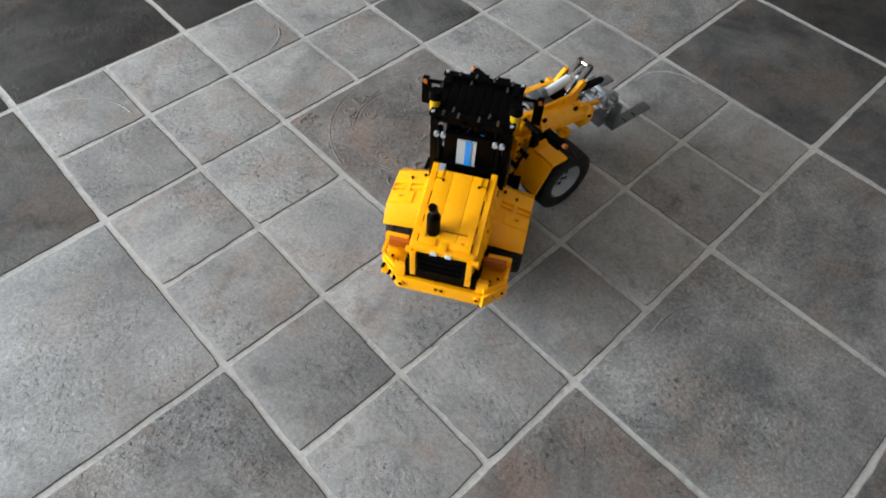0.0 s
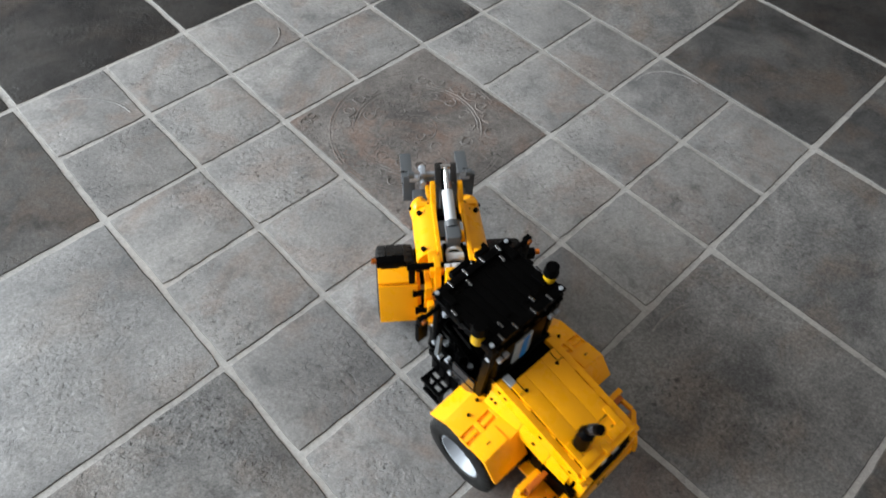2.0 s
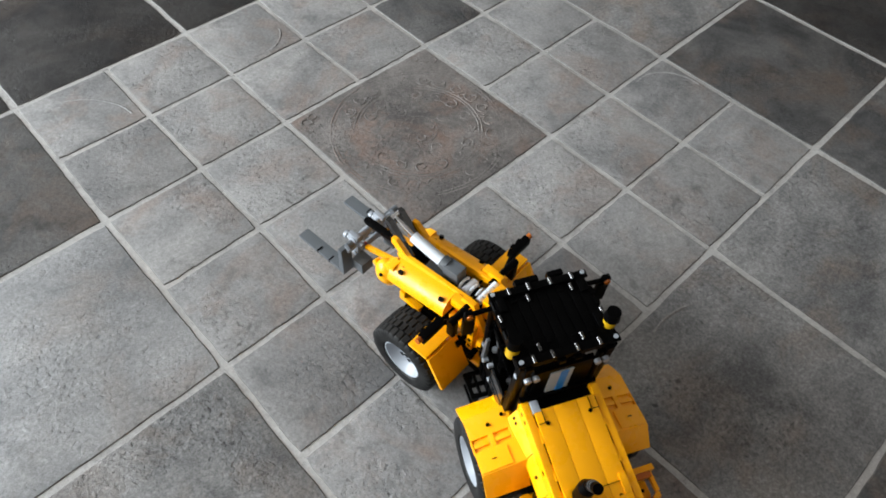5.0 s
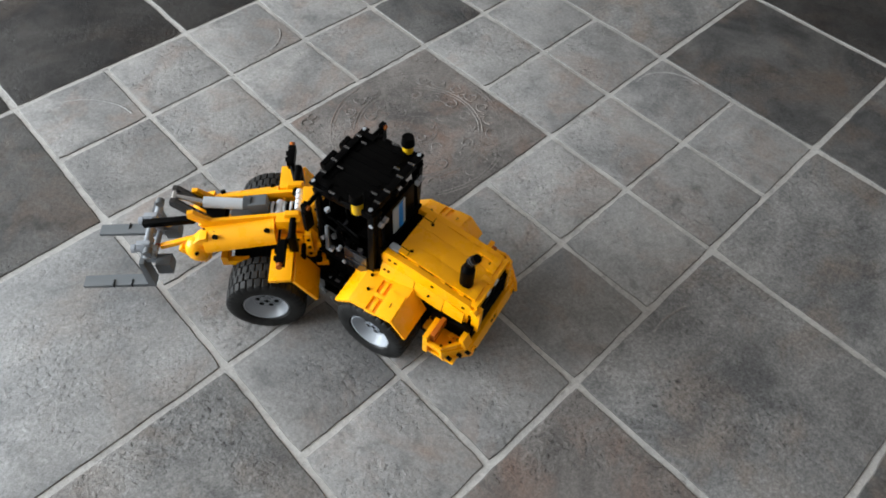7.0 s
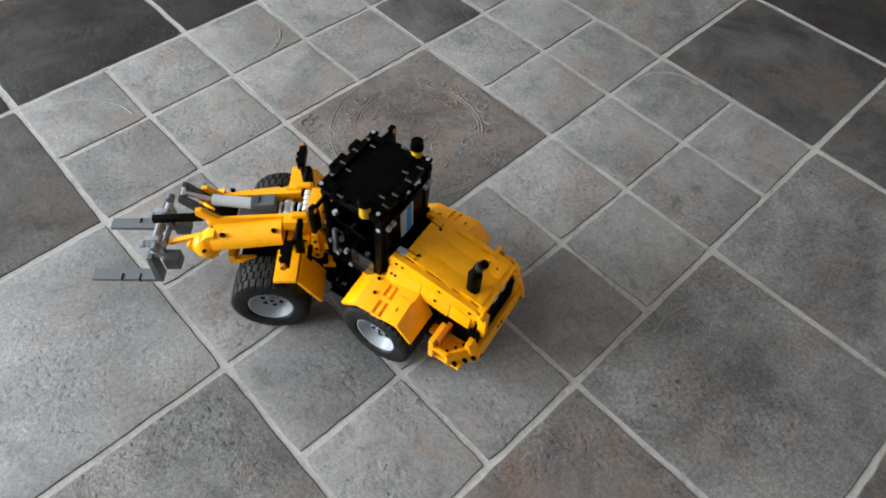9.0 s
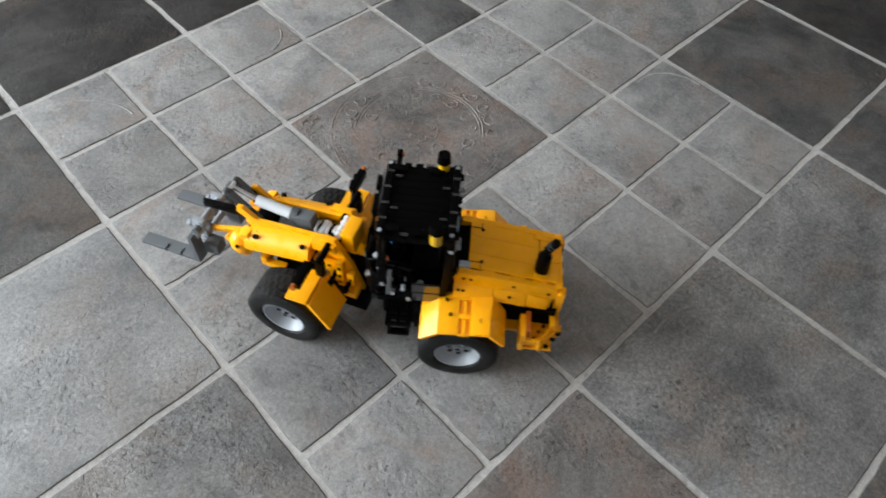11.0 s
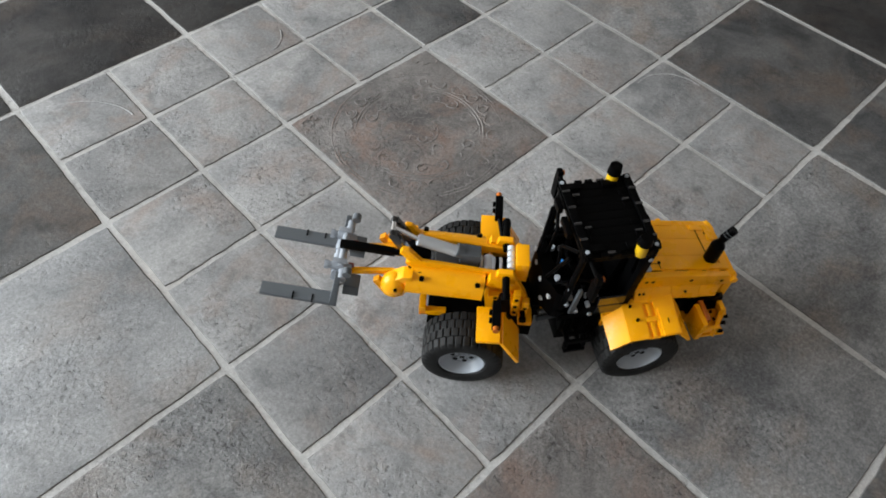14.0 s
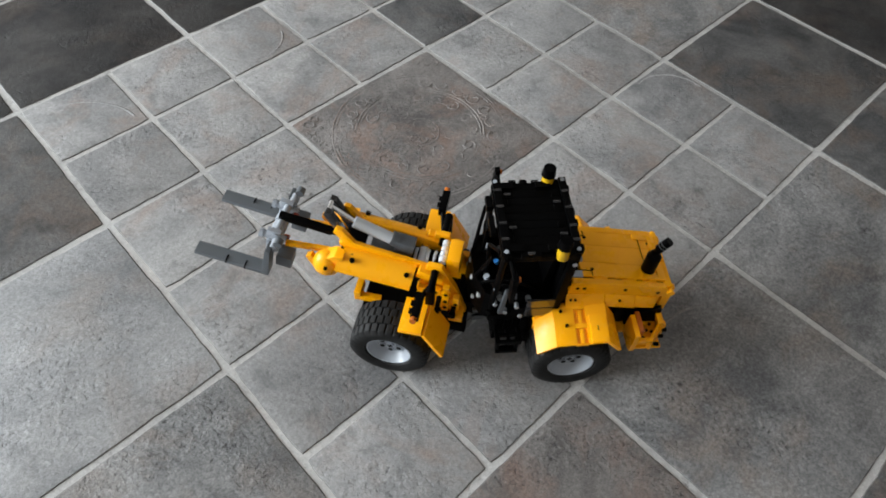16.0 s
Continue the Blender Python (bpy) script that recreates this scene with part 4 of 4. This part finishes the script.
def front_frame():
    bm = bmesh.new()
    box(bm, 0.014, 0.134, -0.030, 0.030, 0.024, 0.066)
    box(bm, 0.050, 0.140, -0.042, 0.042, 0.030, 0.056)
    rod(bm, (AXLE, -0.055, R_WHEEL), (AXLE, 0.055, R_WHEEL), 0.012)
    box(bm, 0.006, 0.030, -0.020, 0.020, 0.056, 0.078)
    fr = part("front_frame", bm, BLACK, loader, "front frame with yellow tower, fenders and lift gear")
    for s in (1, -1):
        bm = bmesh.new()
        prism(bm, [(0.014, 0.060), (0.070, 0.060), (0.076, 0.100), (0.064, 0.146), (0.048, 0.146), (0.030, 0.110)], s * 0.019, s * 0.026)
        part("tower_plate", bm, YELLOW, fr)
        for x0, x1, y0, y1, z0, z1 in ((0.018, 0.034, 0.026, 0.044, 0.070, 0.078), (0.036, 0.044, 0.029, 0.037, 0.078, 0.122), (0.024, 0.032, 0.027, 0.035, 0.080, 0.104), (0.046, 0.072, 0.029, 0.036, 0.108, 0.116)):
            bm = bmesh.new()
            box(bm, x0, x1, s * y0, s * y1, z0, z1, 0.0014)
            part("liftarm", bm, YELLOW, fr)
        # the liftarm holes are black discs, their shade put into the colour
        for x, z in ((0.040, 0.086), (0.040, 0.098), (0.040, 0.112), (0.028, 0.092), (0.052, 0.112), (0.064, 0.112)):
            bm = bmesh.new()
            y = 0.0375 if x == 0.040 else 0.0363 if x > 0.045 else 0.0353
            rod(bm, (x, s * (y - 0.002), z), (x, s * y, z), 0.0024, seg=12)
            part("pin_hole", bm, BLACK, fr)
        for x, y0, y1, z in ((0.048, 0.030, 0.050, 0.094), (0.060, 0.030, 0.048, 0.088), (0.030, 0.035, 0.048, 0.086)):
            bm = bmesh.new()
            rod(bm, (x, s * y0, z), (x, s * y1, z), 0.0030, seg=12)
            rod(bm, (x, s * (y1 - 0.004), z), (x, s * y1, z), 0.0042, seg=12)
            part("axle_pin", bm, LIGHT_GREY if x > 0.05 else BLACK, fr)
        bm = bmesh.new()
        rod(bm, (0.055, s * 0.012, 0.138), (0.055, s * 0.056, 0.138), 0.0042, seg=14)
        box(bm, 0.050, 0.060, s * 0.047, s * 0.054, 0.112, 0.140)
        part("arm_bearing", bm, BLACK, fr)
        # fender
        bm = bmesh.new()
        q = [(0.083, s * 0.044, 0.1005), (0.083, s * 0.0885, 0.1005), (0.057, s * 0.0885, 0.1015), (0.057, s * 0.044, 0.1015)]
        slab(bm, q if s < 0 else q[::-1], 0.0042, 0.0006)
        q = [(0.057, s * 0.044, 0.1015), (0.057, s * 0.0885, 0.1015), (0.0345, s * 0.0885, 0.0605), (0.0345, s * 0.044, 0.0605)]
        slab(bm, q if s < 0 else q[::-1], 0.0042, 0.0006)
        prism(bm, [(0.083, 0.097), (0.058, 0.098), (0.044, 0.075), (0.050, 0.073), (0.062, 0.091), (0.083, 0.091)], s * 0.040, s * 0.0445)
        part("front_fender", bm, YELLOW, fr, "yellow angular fender behind the front wheel")
        # lamp on its bar
        bm = bmesh.new()
        rod(bm, (0.058, s * 0.040, 0.126), (0.064, s * 0.062, 0.136), 0.0030, seg=10)
        box(bm, 0.060, 0.069, s * 0.058, s * 0.089, 0.132, 0.143)
        rod(bm, (0.069, s * 0.070, 0.137), (0.072, s * 0.070, 0.137), 0.0032, seg=12)
        rod(bm, (0.069, s * 0.080, 0.137), (0.072, s * 0.080, 0.137), 0.0032, seg=12)
        box(bm, 0.0625, 0.0670, s * 0.064, s * 0.084, 0.126, 0.133)
        lamp = part("lamp", bm, BLACK, fr, "black lamp bar with an orange turn signal")
        bm = bmesh.new()
        rod(bm, (0.065, s * 0.089, 0.139), (0.065, s * 0.0945, 0.140), 0.0034, seg=14)
        part("turn_signal", bm, ORANGE, lamp)
        bm = bmesh.new()
        box(bm, 0.118, 0.150, s * 0.026, s * 0.034, 0.060, 0.068)
        box(bm, 0.142, 0.150, s * 0.012, s * 0.034, 0.060, 0.076)
        part("front_bracket", bm, YELLOW, fr)
    bm = bmesh.new()
    box(bm, 0.030, 0.045, -0.015, 0.015, 0.118, 0.149, 0.0015)
    part("top_block", bm, YELLOW, fr)
    bm = bmesh.new()
    for y in (-0.012, -0.004, 0.004, 0.012):
        bm = bmesh.new()
        rod(bm, (0.050, y - 0.003, 0.141), (0.050, y + 0.003, 0.141), 0.0042, seg=14)
        part("roller", bm, WHITE, fr)
    bm = bmesh.new()
    rod(bm, (0.074, -0.010, 0.126), (0.074, 0.010, 0.126), 0.0056, seg=16)
    part("roller", bm, WHITE, fr)
    bm = bmesh.new()
    box(bm, 0.044, 0.094, -0.012, 0.012, 0.100, 0.126)
    part("motor", bm, BLACK, fr)
    bm = bmesh.new()
    for x in (0.060, 0.068, 0.082):
        for i in range(10):
            a, b = math.pi * i / 10, math.pi * (i + 1) / 10
            rod(bm, (x, 0.008 * math.cos(a), 0.126 + 0.006 * math.sin(a)), (x + 0.0006, 0.008 * math.cos(b), 0.126 + 0.006 * math.sin(b)), 0.0018, seg=8)
    part("cable", bm, WHITE, fr, "pale coiled cable")
    return fr


ARM_PIVOT = Vector((0.070, 0, 0.131))


def lift_arm():
    """Both arms with the tilt cylinder, in a space whose origin is the arm pivot; x runs along the arm."""
    bm = bmesh.new()
    rod(bm, (0.098, -0.028, -0.008), (0.098, 0.028, -0.008), 0.0040, seg=12)
    box(bm, 0.088, 0.112, -0.024, 0.024, -0.016, -0.004)
    arm = part("lift_arm", bm, BLACK, loader, "yellow twin lift arms with a grey tilt cylinder")
    for s in (1, -1):
        # rounded main beam
        bm = bmesh.new()
        sec = [(-0.0125 + 0.0232 * math.sin(a), -0.0205 + 0.0205 * math.cos(a)) for a in (math.pi / 2 * i / 10 for i in range(11))] + [(-0.0125, -0.0205)]
        a = [bm.verts.new((0.026, s * (0.032 + y), z + 0.002)) for y, z in sec]
        b = [bm.verts.new((0.112, s * (0.032 + y), z - 0.004)) for y, z in sec]
        n = len(sec)
        bm.faces.new(a)
        bm.faces.new(b[::-1])
        for i in range(n):
            bm.faces.new((a[i], b[i], b[(i + 1) % n], a[(i + 1) % n]))
        part("beam", bm, YELLOW, arm)
        bm = bmesh.new()
        prism(bm, [(-0.004, -0.004), (-0.004, 0.005), (0.006, 0.006), (0.100, 0.006), (0.116, 0.000), (0.114, -0.006), (0.090, -0.003)], s * 0.0152, s * 0.0197)
        prism(bm, [(-0.006, -0.006), (-0.006, 0.006), (0.022, 0.008), (0.024, -0.006)], s * 0.021, s * 0.031)
        part("rib", bm, YELLOW, arm)
        # curved elbow and nose
        bm = bmesh.new()
        bmesh.ops.create_uvsphere(bm, u_segments=20, v_segments=12, radius=0.0165, matrix=Matrix.Translation((0.124, s * 0.031, -0.030)) @ Matrix.Diagonal((0.95, 0.80, 1.15, 1)))
        prism(bm, [(0.106, -0.004), (0.116, -0.006), (0.128, -0.016), (0.130, -0.044), (0.122, -0.050), (0.112, -0.042), (0.106, -0.026)], s * 0.021, s * 0.037)
        part("elbow", bm, YELLOW, arm)
        bm = bmesh.new()
        prism(bm, [(0.126, -0.046), (0.132, -0.052), (0.148, -0.028), (0.142, -0.022)], s * 0.026, s * 0.033)
        prism(bm, [(0.126, -0.022), (0.176, -0.034), (0.176, -0.040), (0.126, -0.028)], s * 0.014, s * 0.020)
        part("link", bm, YELLOW, arm)
        bm = bmesh.new()
        # black discs give the arm's holes their shade
        for x, z in ((0.096, -0.0052), (0.034, -0.0012)):
            rod(bm, (x, s * 0.0330, z - 0.003), (x, s * 0.0356, z + 0.0014), 0.0030, seg=14)
            part("pin_hole", bm, BLACK, arm)
            bm = bmesh.new()
        rod(bm, (0.122, s * 0.0415, -0.024), (0.122, s * 0.0445, -0.022), 0.0022, seg=12)
        part("pin_hole", bm, BLACK, arm)
        # yellow cheek beside the lever
        bm = bmesh.new()
        prism(bm, [(0.090, -0.004), (0.100, -0.010), (0.124, 0.014), (0.122, 0.022), (0.115, 0.022)], s * 0.0138, s * 0.0196)
        part("cheek", bm, YELLOW, arm)
        bm = bmesh.new()
        prism(bm, [(0.094, -0.012), (0.104, -0.016), (0.123, 0.009), (0.139, 0.031), (0.137, 0.037), (0.131, 0.036), (0.113, 0.012)], s * 0.006, s * 0.0130)
        part("tilt_lever", bm, GLOSS, arm, "black bent tilt lever")
    bm = bmesh.new()
    rod(bm, (0.106, 0, 0.0180), (0.058, 0, 0.0075), 0.0067, seg=22)
    cyl = part("tilt_cylinder", bm, WHITE, arm, "pale grey tilt cylinder")
    bm = bmesh.new()
    rod(bm, (0.134, 0, 0.032), (0.104, 0, 0.0175), 0.0030, seg=14)
    rod(bm, (0.135, -0.0128, 0.033), (0.135, 0.0128, 0.033), 0.0030, seg=14)
    part("rod", bm, SILVER, cyl)
    bm = bmesh.new()
    box(bm, 0.034, 0.056, -0.008, 0.008, -0.006, 0.014, 0.0015)
    rod(bm, (0.054, 0, 0.0085), (0.062, 0, 0.0105), 0.0084, seg=18)
    box(bm, 0.056, 0.082, -0.013, 0.013, -0.014, -0.006)
    part("actuator_body", bm, DARK_GREY, cyl, "dark grey actuator housing")
    bm = bmesh.new()
    box(bm, 0.128, 0.190, -0.004, 0.004, -0.016, -0.008)
    rod(bm, (0.100, 0, -0.010), (0.130, 0, -0.012), 0.0040, seg=10)
    part("tilt_link", bm, BLACK, arm)
    return arm


def fork_carriage():
    """The carriage; its origin lies on the ground line at the heel of the forks, x runs along the forks."""
    bm = bmesh.new()
    for x, z in ((-0.002, 0.024), (0.003, 0.037), (-0.002, 0.050)):
        rod(bm, (x, -0.026, z), (x, 0.026, z), 0.0042, seg=14)
    for y in (-0.0215, 0.0215):
        rod(bm, (-0.014, y, 0.044), (0.016, y, 0.044), 0.0040, seg=14)
        rod(bm, (0.012, y, 0.044), (0.0165, y, 0.044), 0.0052, seg=16)
        box(bm, -0.008, 0.008, y - 0.0032, y + 0.0032, 0.018, 0.056, 0.0012)
    for y in (-0.008, 0.006):
        rod(bm, (0.002, y - 0.0035, 0.037), (0.002, y + 0.0035, 0.037), 0.0062, seg=16)
    for y in (-0.034, 0.034):
        rod(bm, (-0.005, y - 0.006, 0.046), (-0.005, y + 0.006, 0.046), 0.0050, seg=14)
    ob = part("fork_carriage", bm, MID_GREY, loader, "grey fork carriage with two dark grey forks")
    bm = bmesh.new()
    for s in (1, -1):
        box(bm, -0.026, -0.008, s * 0.018, s * 0.036, 0.010, 0.028)
        part("mount", bm, DARK_GREY, ob)
        bm = bmesh.new()
        rod(bm, (-0.010, s * 0.034, 0.059), (-0.010, s * 0.042, 0.059), 0.005, seg=12)
        part("roller", bm, DARK_GREY, ob)
        bm = bmesh.new()
        rod(bm, (-0.016, s * 0.016, 0.042), (-0.010, s * 0.016, 0.042), 0.0028, seg=10)
        part("pin", bm, BROWN, ob)
        bm = bmesh.new()
    for s in (1, -1):
        bm = bmesh.new()
        prism(bm, [(-0.004, 0.0), (-0.004, 0.049), (0.002, 0.049), (0.0045, 0.006), (0.083, 0.0045), (0.083, 0.0)], s * 0.032, s * 0.048, 0.0006)
        fork = part("fork", bm, DARK_GREY, ob, "dark grey flat pallet fork")
        bm = bmesh.new()
        # black bars stand for the shade in the fork's notches
        for x in (0.024, 0.046):
            box(bm, x - 0.0008, x + 0.0008, s * 0.040, s * 0.0483, 0.0005, 0.0062, 0)
        part("notch", bm, BLACK, fork)
    return ob


rear_chassis()
cab()
hood()
for s in (1, -1):
    rear_fender(s)
frame_front = front_frame()
arm = lift_arm()
carriage = fork_carriage()
WHEELS = [(wheel("rear_wheel", 1), -1, 1), (wheel("rear_wheel", -1), -1, -1), (wheel("front_wheel", 1), 1, 1), (wheel("front_wheel", -1), 1, -1)]


# ---- the drive ----
def motions():
    """The loader backs out, folds, drives forward, backs again and lifts its forks."""
    T = [0, 0.5, 1, 1.5, 2, 2.5, 3, 3.3, 3.5, 4, 4.2, 4.7, 5.2, 5.7, 6.3, 6.5, 7, 7.5, 8, 8.5, 9, 9.2, 9.9, 10.4, 11.3, 11.5, 12, 12.5, 13, 13.5, 14, 14.5, 14.8, 15, 15.5, 16]
    X = [-0.1441, -0.1245, -0.0888, -0.0315, 0.0368, 0.0768, 0.0746, 0.0746, 0.0751, 0.0795, 0.0862, 0.0914, 0.091, 0.0376, -0.0546, -0.0876, -0.1642, -0.1537, -0.1567, -0.1568, -0.1547, -0.1504, -0.1435, -0.1427, -0.0488, -0.0242, 0.0343, 0.0673, 0.0616, 0.0616, 0.0616, 0.0616, 0.0616, 0.0508, 0.0127, 0.0086]
    Y = [0.2661, 0.2173, 0.1507, 0.0948, 0.0578, 0.0448, 0.0458, 0.0458, 0.054, 0.0756, 0.0841, 0.0923, 0.0924, 0.1064, 0.0942, 0.0865, 0.0529, 0.0561, 0.06, 0.0603, 0.0573, 0.0494, 0.0154, 0.0162, 0.0763, 0.0955, 0.1451, 0.1826, 0.1756, 0.1755, 0.1755, 0.1755, 0.1755, 0.1631, 0.1248, 0.1202]
    HEAD = [122.7, 132.1, 148.5, 164.9, 178.9, 188.1, 187.8, 187.8, 183.1, 170.8, 164.7, 154.4, 154.7, 164.1, 179.8, 183.8, 195.4, 195.1, 193.0, 192.7, 194.2, 198.2, 216.9, 216.7, 225.6, 227.2, 234.1, 237.1, 236.3, 236.3, 236.4, 236.4, 236.4, 235.3, 231.1, 231.2]
    FOLD = [-38.5, -34.0, -35.5, -35.1, -36.4, -37.1, -38.0, -38.0, -27.6, -1.8, 11.7, 30.3, 29.7, 29.0, 27.5, 30.7, 34.3, 30.3, 36.4, 37.4, 32.8, 22.5, -15.5, -15.4, -15.5, -14.0, -15.8, -13.7, -13.7, -13.7, -13.7, -13.8, -13.8, -14.3, -14.6, -15.9]
    LIFT_T, LIFT = [0, 12.4, 13.0, 13.5, 14.0, 14.5, 16], [0, 0, 0.31, 0.55, 0.79, 1, 1]

    def smooth(ts, vs, t):
        """Cubic through the values, with no overshoot."""
        i = max(k for k in range(len(ts) - 1) if ts[k] <= t or k == 0)
        d = [(vs[k + 1] - vs[k]) / (ts[k + 1] - ts[k]) for k in range(len(ts) - 1)]

        def slope(k):
            if k == 0 or k == len(ts) - 1:
                return d[0] if k == 0 else d[-1]
            return 0.0 if d[k - 1] * d[k] <= 0 else 2 * d[k - 1] * d[k] / (d[k - 1] + d[k])
        h = ts[i + 1] - ts[i]
        u = (t - ts[i]) / h
        return ((2 * u ** 3 - 3 * u ** 2 + 1) * vs[i] + (u ** 3 - 2 * u ** 2 + u) * h * slope(i)
                + (3 * u ** 2 - 2 * u ** 3) * vs[i + 1] + (u ** 3 - u ** 2) * h * slope(i + 1))

    times = [i / 10 for i in range(161)]
    body, front, lift, forks = [], [], [], []
    turns = {w: [] for w, _, _ in WHEELS}
    rolled = {w: 0.0 for w, _, _ in WHEELS}
    last = {}
    for t in times:
        x, y, a, f = (smooth(T, v, t) for v in (X, Y, HEAD, FOLD))
        here = pose(x, y, 0, 0, 0, a)
        fold = pose(0, 0, 0, 0, 0, f)
        q = smooth(LIFT_T, LIFT, t)
        body.append((t, here))
        front.append((t, fold))
        lift.append((t, fold @ pose(*ARM_PIVOT, 0, 6.1 - 17.5 * q, 0) @ pose(-0.0183, 0, 0.0010)))
        forks.append((t, fold @ pose(0.2385 + 0.012 * q, 0, 0.037 + 0.062 * q, 0, 0.5 - 12.5 * q, 0)))
        for w, end, side in WHEELS:
            local = (fold if end > 0 else Matrix()) @ pose(end * AXLE, side * HUB_Y, R_WHEEL)
            p = (here @ local).translation
            ahead = (here @ local).to_3x3() @ Vector((1, 0, 0))
            if w in last:
                rolled[w] += (p - last[w]).dot(ahead) / R_WHEEL
            last[w] = p
            turns[w].append((t, local @ Matrix.Rotation(rolled[w], 4, "Y")))
    walk(loader, body)
    walk(frame_front, front)
    walk(arm, lift)
    walk(carriage, forks)
    for w in turns:
        walk(w, turns[w])


motions()
